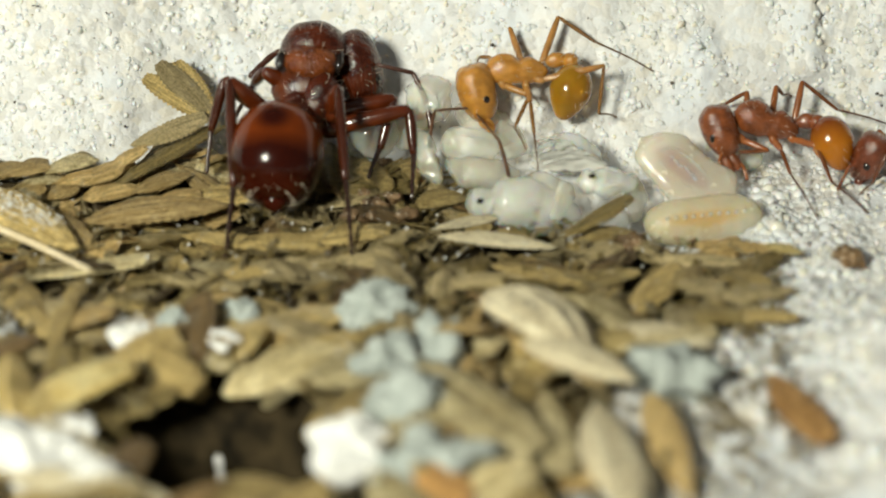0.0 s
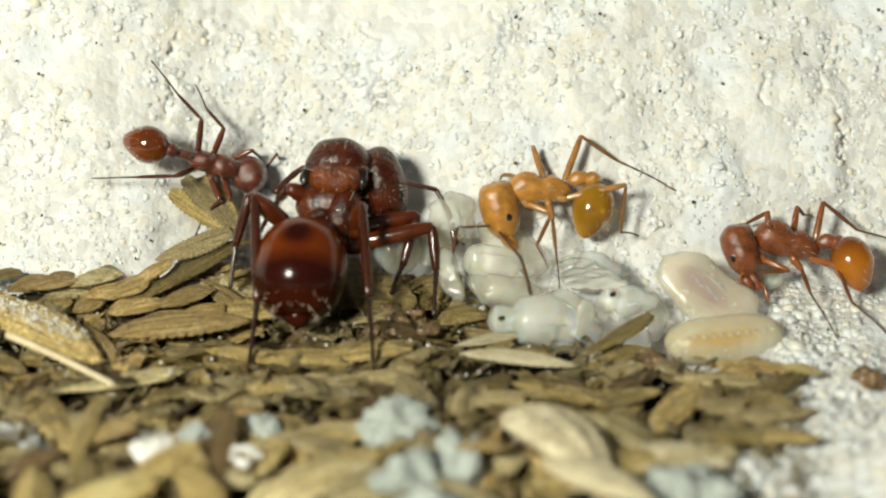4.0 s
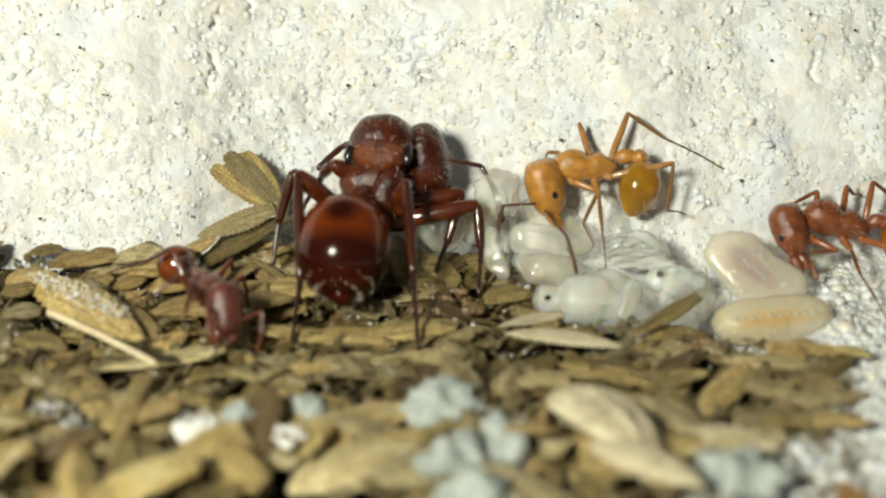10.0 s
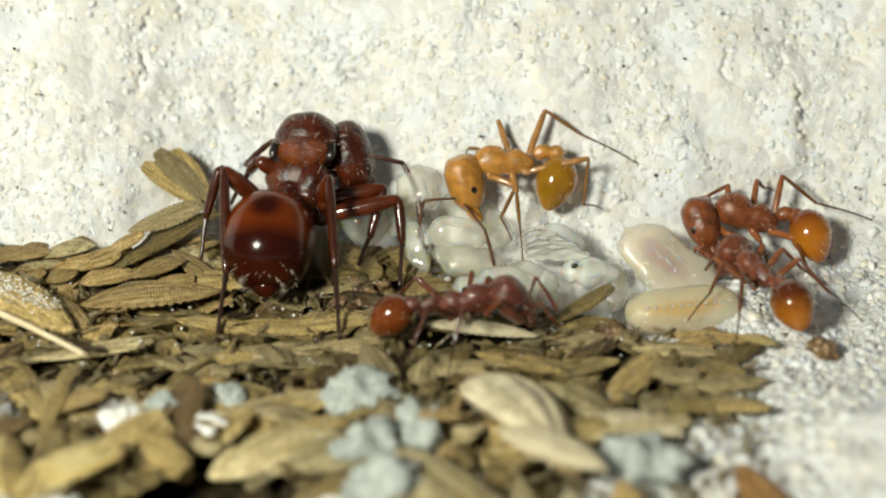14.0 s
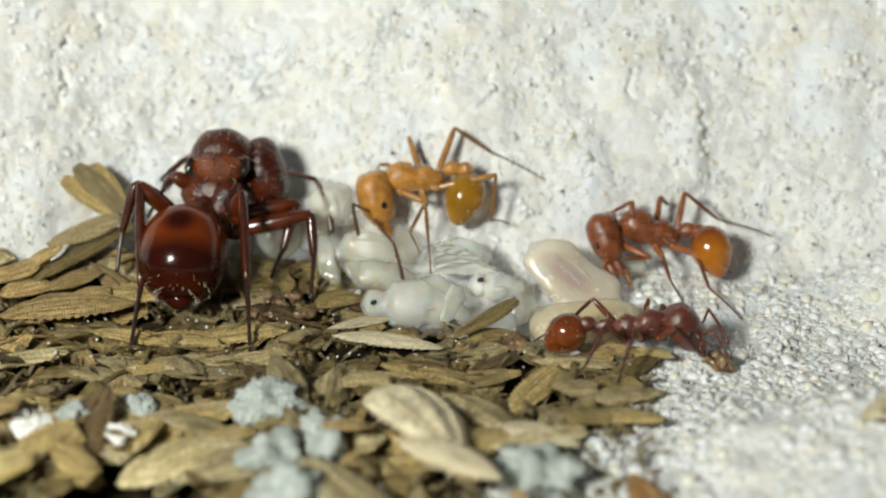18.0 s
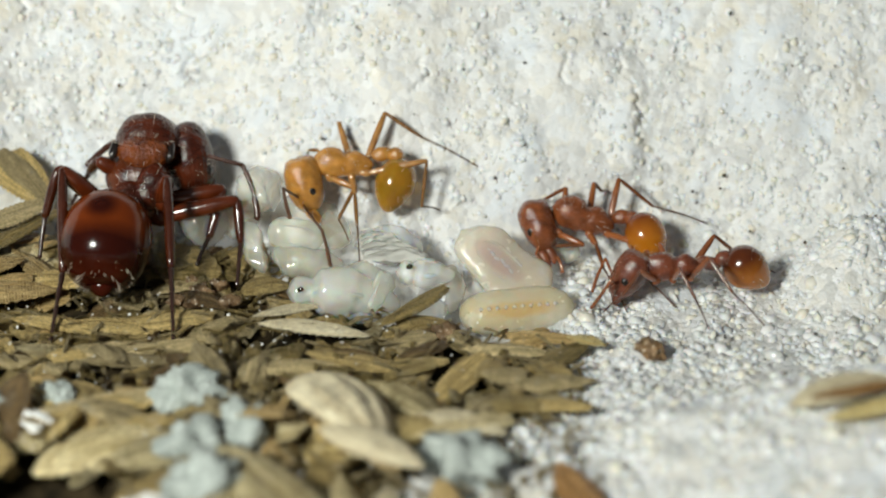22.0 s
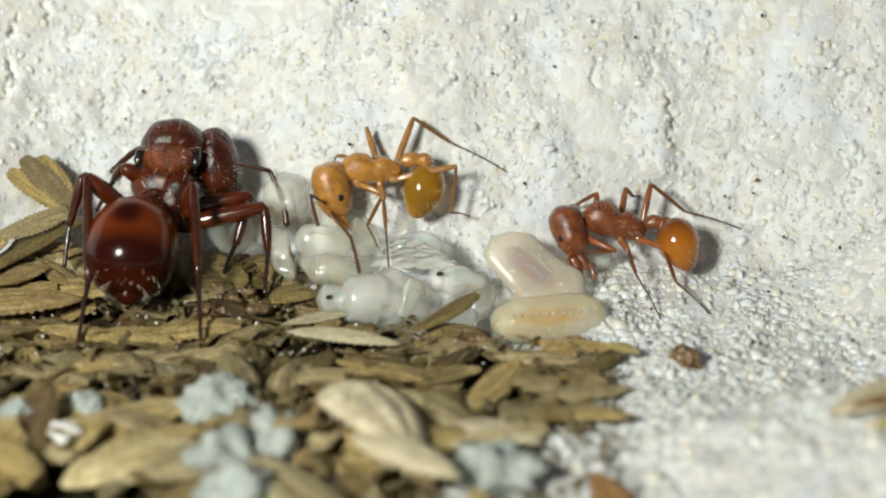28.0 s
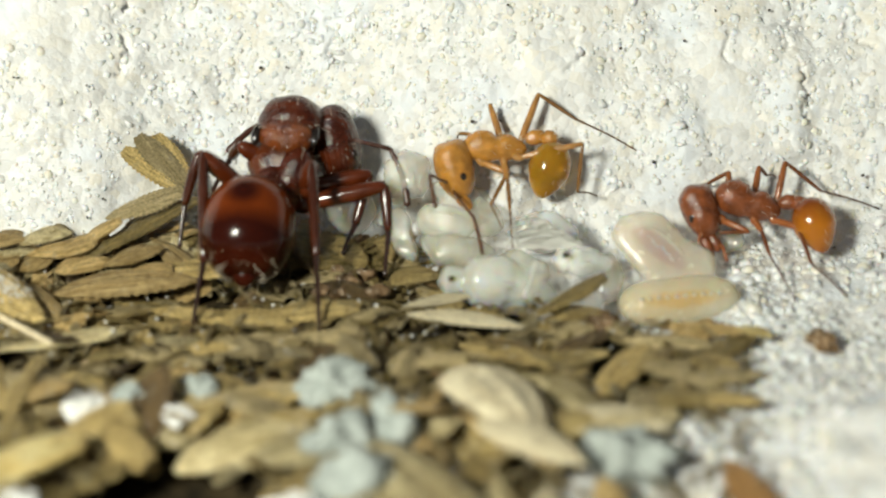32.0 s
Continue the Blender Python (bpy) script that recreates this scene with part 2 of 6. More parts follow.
PLASTER = plaster_material("plaster", (0.725, 0.73, 0.735), (0.70, 0.675, 0.62), (0.59, 0.59, 0.59), 2.6, 0.34)
PLASTER_FLOOR = plaster_material("plaster_floor", (0.72, 0.72, 0.72), (0.70, 0.67, 0.62), (0.52, 0.52, 0.51), 3.2, 0.45)
GRAIN = grain_material("quartz_grain", (0.74, 0.745, 0.75), (0.69, 0.665, 0.59), (0.58, 0.59, 0.59))
# soil darkened to near-black in parts, for the shade in gaps and pit
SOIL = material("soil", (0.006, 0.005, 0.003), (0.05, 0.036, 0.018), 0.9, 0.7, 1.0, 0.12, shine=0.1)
SPECK = material("dark_speck", (0.03, 0.025, 0.02), (0.08, 0.06, 0.05), 0.8, 0.1, 0.3, 0.05)
HUSKS = {}
for tone, low, high in (
    ("pale", (0.50, 0.38, 0.17), (0.80, 0.68, 0.40)), ("olive", (0.190, 0.139, 0.042), (0.381, 0.278, 0.106)),
    ("grey", (0.410, 0.319, 0.148), (0.661, 0.524, 0.285)), ("amber", (0.49, 0.31, 0.10), (0.79, 0.57, 0.26)),
    ("brown", (0.40, 0.275, 0.095), (0.68, 0.51, 0.215)), ("yellow", (0.52, 0.36, 0.12), (0.78, 0.60, 0.26)),
    ("umber", (0.120, 0.073, 0.027), (0.254, 0.163, 0.067)), ("cream", (0.88, 0.73, 0.46), (0.94, 0.84, 0.59)),
    ("straw", (0.95, 0.66, 0.20), (0.92, 0.80, 0.42)), ("russet", (0.349, 0.163, 0.045), (0.666, 0.376, 0.136)),
):
    HUSKS[tone] = husk_material("husk_" + tone, low, high, *((0.92, 1.08) if tone in ("cream", "straw") else ()))
CHIP_WHITE = material("white_crumb", (0.74, 0.74, 0.72), (0.84, 0.84, 0.83), 0.8, 0.4, 1.0, 0.12)
CHIP_BLUE = material("blue_grey_crumb", (0.33, 0.37, 0.35), (0.58, 0.63, 0.60), 0.85, 0.4, 1.0, 0.16, depth=1.4, speck=(0.64, 0.68, 0.65))
CHIP_GREY = material("grey_crumb", (0.30, 0.31, 0.31), (0.55, 0.56, 0.57), 0.7, 0.4, 1.0, 0.14)
CLOD = material("brown_clod", (0.05, 0.03, 0.014), (0.22, 0.13, 0.06), 0.7, 0.4, 1.0, 0.12, speck=(0.55, 0.48, 0.38))
NUGGET = material("gritty_clod", (0.05, 0.028, 0.012), (0.34, 0.20, 0.09), 0.6, 0.3, 1.0, 0.2, speck=(0.62, 0.56, 0.44))
BROOD_WHITE = material("brood_white", (0.84, 0.84, 0.78), (0.93, 0.93, 0.88), 0.13, 0.5, 0.05, 0.4, coat=0.9, sss=1.0, sss_size=0.7, trans=0.25, ior=1.36, depth=0.5, alpha=0.5)
BROOD_CLEAR = material("brood_clear", (0.77, 0.73, 0.61), (0.88, 0.85, 0.75), 0.13, 0.5, 0.05, 0.4, coat=0.9, sss=1.0, sss_size=0.8, trans=0.35, ior=1.36, depth=0.5, alpha=0.42)
MEMBRANE = material("crumpled_membrane", (0.86, 0.86, 0.82), (0.93, 0.93, 0.90), 0.3, 0.3, 0.3, 0.2, coat=0.6, alpha=0.7)
STRAW = material("straw_stalk", (0.66, 0.53, 0.33), (0.86, 0.74, 0.52), 0.5, 0.6, 0.6, 0.08)
EYE = material("eye", (0.006, 0.004, 0.003), (0.015, 0.01, 0.008), 0.2, 0.1, 0.1, 0.03, coat=0.5)
HAIR = material("bristle", (0.55, 0.47, 0.36), (0.70, 0.62, 0.50), 0.3, 0.3, 0.1, 0.1)


def ant_materials(kind, body, gaster, leg, sss=0.15, gloss=0.12, rough=0.24, clear=0.0, dark=0.32):
    d = [tuple(dark * v for v in c) for c in (body, gaster, leg)]
    pale, dull, dusk = tuple(1.15 * v for v in leg), tuple(0.62 * v for v in leg), tuple(0.3 * v + 0.01 for v in leg)
    return {
        "body": material(kind + "_cuticle", d[0], body, rough, 0.3, 0.45, 0.075, coat=0.6, sss=sss, sss_size=0.25, stretch=(0.7, 1.3, 0.9), depth=0.9, ior=1.45),
        "gaster": material(kind + "_gaster", d[1], gaster, gloss, 1.2, 0.06, 0.12, coat=0.6, sss=sss * 1.5, sss_size=0.5, trans=clear, ior=1.42),
        "leg": material(kind + "_femur", tuple(0.55 * v for v in pale), pale, 0.2, 0.5, 0.25, 0.1, coat=0.6, sss=sss, sss_size=0.2, ior=1.42),
        "tibia": material(kind + "_tibia", tuple(0.6 * v for v in dull), dull, 0.22, 0.4, 0.3, 0.1, coat=0.6, sss=sss, sss_size=0.15),
        "tarsus": material(kind + "_tarsus", tuple(0.6 * v for v in dusk), dusk, 0.3, 0.3, 0.3, 0.08, coat=0.4),
    }


QUEEN = ant_materials("queen", (0.075, 0.013, 0.003), (0.040, 0.005, 0.002), (0.085, 0.016, 0.004), 0.0, rough=0.18, dark=0.25)
QUEEN["body"] = material("queen_cuticle", (0.020, 0.003, 0.001), (0.080, 0.013, 0.002), 0.2, 0.5, 0.6, 0.12, coat=0.45, depth=0.9, ior=1.42, stretch=(0.7, 1.2, 0.9))
QUEEN["scutellum"] = material("queen_orange_cuticle", (0.06, 0.011, 0.002), (0.19, 0.042, 0.004), 0.2, 0.4, 0.9, 0.12, coat=0.35, depth=1.0, ior=1.42)
QUEEN["mesosoma"] = material("queen_side_cuticle", (0.025, 0.004, 0.001), (0.11, 0.022, 0.003), 0.2, 0.6, 0.7, 0.10, coat=0.35, depth=0.6, ior=1.42)


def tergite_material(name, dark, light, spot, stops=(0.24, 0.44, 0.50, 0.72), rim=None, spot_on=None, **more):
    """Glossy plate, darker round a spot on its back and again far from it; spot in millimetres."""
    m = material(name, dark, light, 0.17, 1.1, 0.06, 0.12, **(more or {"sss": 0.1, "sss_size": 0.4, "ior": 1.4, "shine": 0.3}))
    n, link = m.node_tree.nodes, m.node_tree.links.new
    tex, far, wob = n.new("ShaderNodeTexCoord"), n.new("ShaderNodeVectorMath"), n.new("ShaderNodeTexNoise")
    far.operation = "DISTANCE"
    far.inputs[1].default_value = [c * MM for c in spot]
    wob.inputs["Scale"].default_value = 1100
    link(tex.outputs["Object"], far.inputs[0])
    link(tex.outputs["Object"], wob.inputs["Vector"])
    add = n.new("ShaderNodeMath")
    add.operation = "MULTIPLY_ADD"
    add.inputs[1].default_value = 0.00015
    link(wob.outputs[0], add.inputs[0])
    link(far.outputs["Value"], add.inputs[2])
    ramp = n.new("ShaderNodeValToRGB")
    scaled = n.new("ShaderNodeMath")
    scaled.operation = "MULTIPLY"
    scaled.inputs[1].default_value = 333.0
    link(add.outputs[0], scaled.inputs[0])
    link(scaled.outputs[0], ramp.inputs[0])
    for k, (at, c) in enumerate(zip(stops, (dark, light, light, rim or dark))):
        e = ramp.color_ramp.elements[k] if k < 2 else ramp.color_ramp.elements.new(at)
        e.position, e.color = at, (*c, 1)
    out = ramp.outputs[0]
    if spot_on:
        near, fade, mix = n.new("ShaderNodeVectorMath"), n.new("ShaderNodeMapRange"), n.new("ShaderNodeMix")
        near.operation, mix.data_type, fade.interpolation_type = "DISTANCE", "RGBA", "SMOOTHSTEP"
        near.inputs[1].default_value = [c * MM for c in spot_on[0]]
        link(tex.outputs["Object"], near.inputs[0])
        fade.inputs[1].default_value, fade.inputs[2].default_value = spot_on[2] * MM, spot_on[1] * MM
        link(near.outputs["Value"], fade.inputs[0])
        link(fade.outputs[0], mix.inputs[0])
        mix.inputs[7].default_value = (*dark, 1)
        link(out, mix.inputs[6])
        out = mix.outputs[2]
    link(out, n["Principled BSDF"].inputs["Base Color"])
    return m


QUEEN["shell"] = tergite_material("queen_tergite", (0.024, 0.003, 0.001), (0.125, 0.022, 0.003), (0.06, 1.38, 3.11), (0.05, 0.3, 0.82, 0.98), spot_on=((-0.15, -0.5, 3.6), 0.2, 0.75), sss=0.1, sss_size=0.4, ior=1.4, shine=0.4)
QUEEN["gaster"] = material("queen_gaster", (0.020, 0.003, 0.001), (0.045, 0.006, 0.002), 0.14, 1.1, 0.06, 0.12, ior=1.4, shine=0.3)
RED = ant_materials("red", (0.25, 0.070, 0.022), (0.56, 0.19, 0.012), (0.27, 0.086, 0.026), 0.0, rough=0.25, clear=0.25, dark=0.42)
AMBER = ant_materials("amber", (0.53, 0.24, 0.045), (0.78, 0.41, 0.03), (0.38, 0.185, 0.055), 0.4, clear=0.6, dark=0.55)
DARK = ant_materials("dark", (0.145, 0.033, 0.018), (0.19, 0.042, 0.007), (0.13, 0.036, 0.018), rough=0.38)


clear_skin = {"coat": 0.6, "sss": 0.25, "sss_size": 0.5, "trans": 0.25, "ior": 1.42}
RED["gaster"] = tergite_material("red_gaster", (0.20, 0.045, 0.007), (0.50, 0.17, 0.011), (1.73, 0.35, 1.84), (0.18, 0.42, 0.5, 0.72), (0.34, 0.09, 0.008), **clear_skin)
GUEST = ant_materials("guest", (0.19, 0.050, 0.022), (0.45, 0.15, 0.011), (0.22, 0.07, 0.026), 0.0, rough=0.25, clear=0.2, dark=0.42)
GUEST["gaster"] = tergite_material("guest_gaster", (0.11, 0.024, 0.005), (0.45, 0.15, 0.011), (-2.0, 0.0, 1.7), (0.26, 0.48, 0.6, 0.8), (0.36, 0.10, 0.008), **clear_skin)
for mats, colour in ((AMBER, (0.11, 0.048, 0.022)), (QUEEN, (0.06, 0.015, 0.006))):
    mats["antenna"] = material("antenna_cuticle", tuple(0.5 * v for v in colour), colour, 0.35, 0.3, 0.3, 0.06, coat=0.3)


# ---------- mesh helpers ----------
def mesh(name, verts, faces, mat, smooth=True):
    me = bpy.data.meshes.new(name)
    me.from_pydata([(v[0] * MM, v[1] * MM, v[2] * MM) for v in verts], [], faces)
    me.materials.append(mat)
    if smooth:
        me.polygons.foreach_set("use_smooth", [True] * len(me.polygons))
    me.update()
    return me


def part(name, shape, mat, parent, label=""):
    ob = new(name, mesh(name, shape[0], shape[1], mat))
    ob.parent = parent
    return tagged(ob, label=label)


def axes(fwd, up):
    f = Vector(fwd).normalized()
    s = Vector(up).cross(f).normalized()
    return f, s, f.cross(s)


def basis(at, fwd, up):
    """A pose at a place in millimetres, x along fwd, z near up."""
    f, s, u = axes(fwd, up)
    m = Matrix((f, s, u)).transposed().to_4x4()
    m.translation = Vector(at) * MM
    return m


def blob(at, fwd, up, radii, profile=None, rings=22, segs=20, lump=0.0, seed=0.0, flat=0.0, dorsal=None, ribs=0):
    """A closed body of revolution with three radii along fwd, side, up; profile(u) is its width for u in -1..1."""
    f, s, u = axes(fwd, up)
    at = Vector(at)
    prof = profile or (lambda x: math.sqrt(max(0.0, 1 - x * x)))
    verts, faces = [at - f * radii[0]], []
    for i in range(1, rings):
        x = -math.cos(math.pi * i / rings)
        w = prof(x)
        for j in range(segs):
            a = 2 * math.pi * j / segs
            up_r = radii[2] * (1 - flat if math.sin(a) < 0 else dorsal(x) if dorsal else 1)
            p = f * (x * radii[0]) + s * (math.cos(a) * w * radii[1]) + u * (math.sin(a) * w * up_r)
            if ribs:
                p = p * (1 + 0.014 * math.cos(ribs * a) * smoothstep(-0.5, 0.5, x))
            if lump:
                p = p * (1 + lump * noise.noise(p * 1.3 / max(radii) * 1.6 + Vector((seed, seed * 0.7, 3.1))))
            verts.append(at + p)
    verts.append(at + f * radii[0])
    for j in range(segs):
        k = (j + 1) % segs
        faces.append((0, 1 + k, 1 + j))
        for i in range(rings - 2):
            a = 1 + i * segs
            faces.append((a + j, a + k, a + segs + k, a + segs + j))
        a = 1 + (rings - 2) * segs
        faces.append((a + j, a + k, len(verts) - 1))
    return verts, faces


def spline(points, n):
    """n points on a smooth curve through a few points."""
    pts = [Vector(p) for p in points]
    if len(pts) == 2:
        return [pts[0].lerp(pts[1], i / (n - 1)) for i in range(n)]
    out = []
    for i in range(n):
        t = i / (n - 1) * (len(pts) - 1)
        k = min(int(t), len(pts) - 2)
        w = t - k
        p0, p1, p2, p3 = pts[max(k - 1, 0)], pts[k], pts[k + 1], pts[min(k + 2, len(pts) - 1)]
        out.append(0.5 * (2 * p1 + (p2 - p0) * w + (2 * p0 - 5 * p1 + 4 * p2 - p3) * w * w + (3 * p1 - p0 - 3 * p2 + p3) * w ** 3))
    return out


def tube(points, radii, n=9, segs=9, knots=0.0):
    """A tapered limb through points; radii are spread along it. knots: ring-like swellings."""
    c = spline(points, n)
    verts, faces = [], []
    side = None
    for i, p in enumerate(c):
        d = (c[min(i + 1, n - 1)] - c[max(i - 1, 0)]).normalized()
        if side is None:
            side = d.cross(Vector((0.31, 0.17, 0.93))).normalized()
        side = (side - d * side.dot(d)).normalized()
        other = d.cross(side)
        t = i / (n - 1) * (len(radii) - 1)
        k = min(int(t), len(radii) - 2)
        r = radii[k] + (radii[k + 1] - radii[k]) * (t - k)
        if knots:
            r *= 1 + (knots if i % 2 else -knots)
        for j in range(segs):
            a = 2 * math.pi * j / segs
            verts.append(p + side * (r * math.cos(a)) + other * (r * math.sin(a)))
    for i in range(n - 1):
        for j in range(segs):
            k = (j + 1) % segs
            faces.append((i * segs + j, i * segs + k, (i + 1) * segs + k, (i + 1) * segs + j))
    verts += [c[0] - (c[1] - c[0]).normalized() * radii[0] * 0.6, c[-1] + (c[-1] - c[-2]).normalized() * radii[-1] * 0.6]
    for j in range(segs):
        k = (j + 1) % segs
        faces.append((len(verts) - 2, k, j))
        faces.append(((n - 1) * segs + j, (n - 1) * segs + k, len(verts) - 1))
    return verts, faces


def join(*shapes):
    verts, faces = [], []
    for v, f in shapes:
        k = len(verts)
        verts += list(v)
        faces += [tuple(i + k for i in q) for q in f]
    return verts, faces


def smoothstep(a, b, x):
    t = np.clip((x - a) / (b - a), 0, 1)
    return t * t * (3 - 2 * t)


# ---------- the plaster nest ----------
def foot_line(x):
    """Where the sloping wall meets the floor."""
    knots = [-40, -16, -11.5, -9.5, -7, -3.2, -0.5, 4, 7, 12, 15, 19, 40], [0.7, 0.6, 0.65, 1.9, 2.3, 2.1, 1.2, 0.3, 0.8, 0.95, 0.6, 0.0, -0.6]
    return sum(w * np.interp(x + d, *knots) for d, w in zip(np.linspace(-2.0, 2.0, 9), (0.02, 0.07, 0.13, 0.18, 0.20, 0.18, 0.13, 0.07, 0.02)))


def across(x, y):
    """How far a place lies towards the bare floor, past the slanting border of the litter."""
    return x - 0.16 * (y + 6) - 0.4 * np.minimum(0.0, y + 11)


def floor_height(x, y):
    near = 2.2 * smoothstep(-9, -12.5, y)
    pile = 1 - smoothstep(6.5, 10.0, across(x, y) + near)
    front = smoothstep(-7, -14, y)
    z = -0.62 + 0.3 * front * (1 - pile) - 0.95 * pile * smoothstep(-0.5, -2.5, y)
    z = z - 4.2 * np.exp(-(((x + 6.5) / 2.7) ** 4 + ((y + 15.9) / 3.4) ** 4))
    z = z + (0.26 * np.clip(x - 9.5, 0.0, 9.0) * smoothstep(-7.5, -12, y) - 0.12 * np.clip(-11.5 - y, 0.0, 6.0)) * (1 - pile)
    return z + 2.6 * np.exp(-(((x - 19.5) / 2.6) ** 2 + ((y + 1.6) / 2.0) ** 2))


def rock_height(x, y):
    """Floor and sloping wall in one smooth form, with a level top behind."""
    a, b = floor_height(x, y), (y - foot_line(x)) / 0.6
    z = 0.5 * (a + b + np.sqrt((a - b) ** 2 + 0.9))
    return 0.5 * (z + 15 - np.sqrt((z - 15) ** 2 + 2.0))


CRACKS = [
    [(-9.83, 6.43), (-10.05, 5.99), (-10.36, 5.67)], [(-10.18, 5.18), (-10.01, 4.61), (-10.3, 4.09)], [(-8.95, 6.7), (-9.02, 6.08)],
    [(-3.73, 6.45), (-3.11, 6.13), (-3.01, 5.61)], [(-3.35, 5.45), (-3.12, 4.99), (-3.34, 4.55), (-3.07, 4.12)],
    [(0.68, 7.17), (1.11, 6.76), (1.06, 6.19)], [(4.79, 5.39), (4.9, 4.95), (4.56, 4.5)], [(9.67, 5.41), (9.61, 4.6)],
    [(12.21, 6.31), (11.64, 5.53)], [(11.42, 5.39), (12.18, 4.22), (12.25, 2.98)], [(13.92, 5.23), (14.4, 5.1)],
    [(17.22, 6.21), (17.7, 5.91)], [(19.14, 5.09), (19.32, 4.67)], [(-16.28, 5.4), (-16.12, 4.75)], [(-13.6, 6.96), (-13.49, 6.55)],
]


def grid_lines(knots):
    out = []
    for a, b, step in knots:
        out += list(np.arange(a, b - 1e-6, step))
    return np.array(out + [knots[-1][1]])


def rock_sheet(name, xs, ys, mat, label, under, relief=1.0):
    """A rough piece of the plaster, granular on top, closed below."""
    X, Y = np.meshgrid(xs, ys)
    Z = rock_height(X, Y)
    gy, gx = np.gradient(Z, ys, xs)
    ln = np.sqrt(gx ** 2 + gy ** 2 + 1)
    N = np.stack([-gx / ln, -gy / ln, 1 / ln], -1)
    D = np.zeros_like(X)
    for i in range(X.shape[0]):
        for j in range(X.shape[1]):
            p = Vector((X[i, j], Y[i, j], Z[i, j]))
            rough = 0.25 + 0.75 * min(1.0, max(0.0, 0.62 + 1.6 * noise.noise(p * 0.33 + Vector((5, 2, 1)))))
            q = p + 0.3 * noise.noise_vector(p * 1.3)
            v, w = noise.voronoi(q * 2.1)[0], noise.voronoi(q * 5.5)[0]
            g = 0.17 * (0.42 - v[0]) + 0.08 * (0.42 - w[0])
            D[i, j] = 0.24 * noise.noise(p * 0.28) + 0.19 * noise.noise(p * 0.8) + relief * rough * (g + 0.10 * noise.noise(p * 2.0)) - 0.05
    # the overhanging lobe by its cracked edge
    D += 0.32 * smoothstep(12.6, 11.8, X) * smoothstep(5.5, 9, X) * smoothstep(1.4, 2.6, Z) * smoothstep(6.0, 5.2, Z)
    for line in CRACKS:
        for (x0, z0), (x1, z1) in zip(line, line[1:]):
            dx, dz = x1 - x0, z1 - z0
            wob = 0.09 * np.sin(Z * 7 + 2 * np.sin(X * 3)) + 0.06 * np.sin(Z * 19 + X * 11)
            t = np.clip(((X - x0) * dx + (Z - z0) * dz) / (dx * dx + dz * dz), 0, 1)
            d = np.hypot(X - x0 - t * dx + wob, (Z - z0 - t * dz))
            D -= 0.3 * np.exp(-(d / 0.055) ** 2)
    P = np.stack([X, Y, Z], -1) + N * D[..., None]
    ny, nx = X.shape
    verts = [tuple(p) for p in P.reshape(-1, 3)]
    faces = [(i * nx + j, i * nx + j + 1, (i + 1) * nx + j + 1, (i + 1) * nx + j) for i in range(ny - 1) for j in range(nx - 1)]
    ring = [j for j in range(nx)] + [i * nx + nx - 1 for i in range(1, ny)] + [(ny - 1) * nx + j for j in range(nx - 2, -1, -1)] + [i * nx for i in range(ny - 2, 0, -1)]
    k = len(verts)
    verts += [(verts[r][0], verts[r][1], under) for r in ring]
    n = len(ring)
    faces += [(ring[i], k + i, k + (i + 1) % n, ring[(i + 1) % n]) for i in range(n)]
    faces.append(tuple(k + i for i in range(n - 1, -1, -1)))
    tagged(new(name, mesh(name, verts, faces, mat)), label, kind="structure")
    return P, N


XS = grid_lines([(-60, -19, 2.0), (-19, 22, 0.07), (22, 60, 2.0)])
WALL = rock_sheet("wall_north", XS, grid_lines([(-0.4, 6.2, 0.042), (6.2, 30, 1.2)]), PLASTER, "sloping white granular plaster wall with fine cracks", -14, 0.6)
FLOOR = rock_sheet("ground", XS, grid_lines([(-130, -22, 4.0), (-22, -13, 0.14), (-13, -0.4, 0.075)]), PLASTER_FLOOR, "pale grey granular plaster nest floor", -14, 0.55)


def on_rock(x, y):
    return float(rock_height(np.array(float(x)), np.array(float(y))))


def rock_normal(x, y, e=0.3):
    return Vector((on_rock(x - e, y) - on_rock(x + e, y), on_rock(x, y - e) - on_rock(x, y + e), 2 * e)).normalized()


ICO = [(0, 0, -1), (0.724, -0.526, -0.447), (-0.276, -0.851, -0.447), (-0.894, 0, -0.447), (-0.276, 0.851, -0.447), (0.724, 0.526, -0.447),
       (0.276, -0.851, 0.447), (-0.724, -0.526, 0.447), (-0.724, 0.526, 0.447), (0.276, 0.851, 0.447), (0.894, 0, 0.447), (0, 0, 1)]
ICO_F = [(0, 2, 1), (0, 3, 2), (0, 4, 3), (0, 5, 4), (0, 1, 5), (1, 2, 6), (2, 3, 7), (3, 4, 8), (4, 5, 9), (5, 1, 10),
         (1, 6, 10), (2, 7, 6), (3, 8, 7), (4, 9, 8), (5, 10, 9), (6, 7, 11), (7, 8, 11), (8, 9, 11), (9, 10, 11), (10, 6, 11)]


def crumb(at, r, rng, squash=0.3):
    m = Euler((rng.uniform(0, 6), rng.uniform(0, 6), rng.uniform(0, 6))).to_matrix()
    s = [r * rng.uniform(1 - squash, 1 + squash) for _ in range(3)]
    return [Vector(at) + m @ Vector((v[0] * s[0], v[1] * s[1], v[2] * s[2])) * rng.uniform(0.68, 1.18) for v in ICO], ICO_F


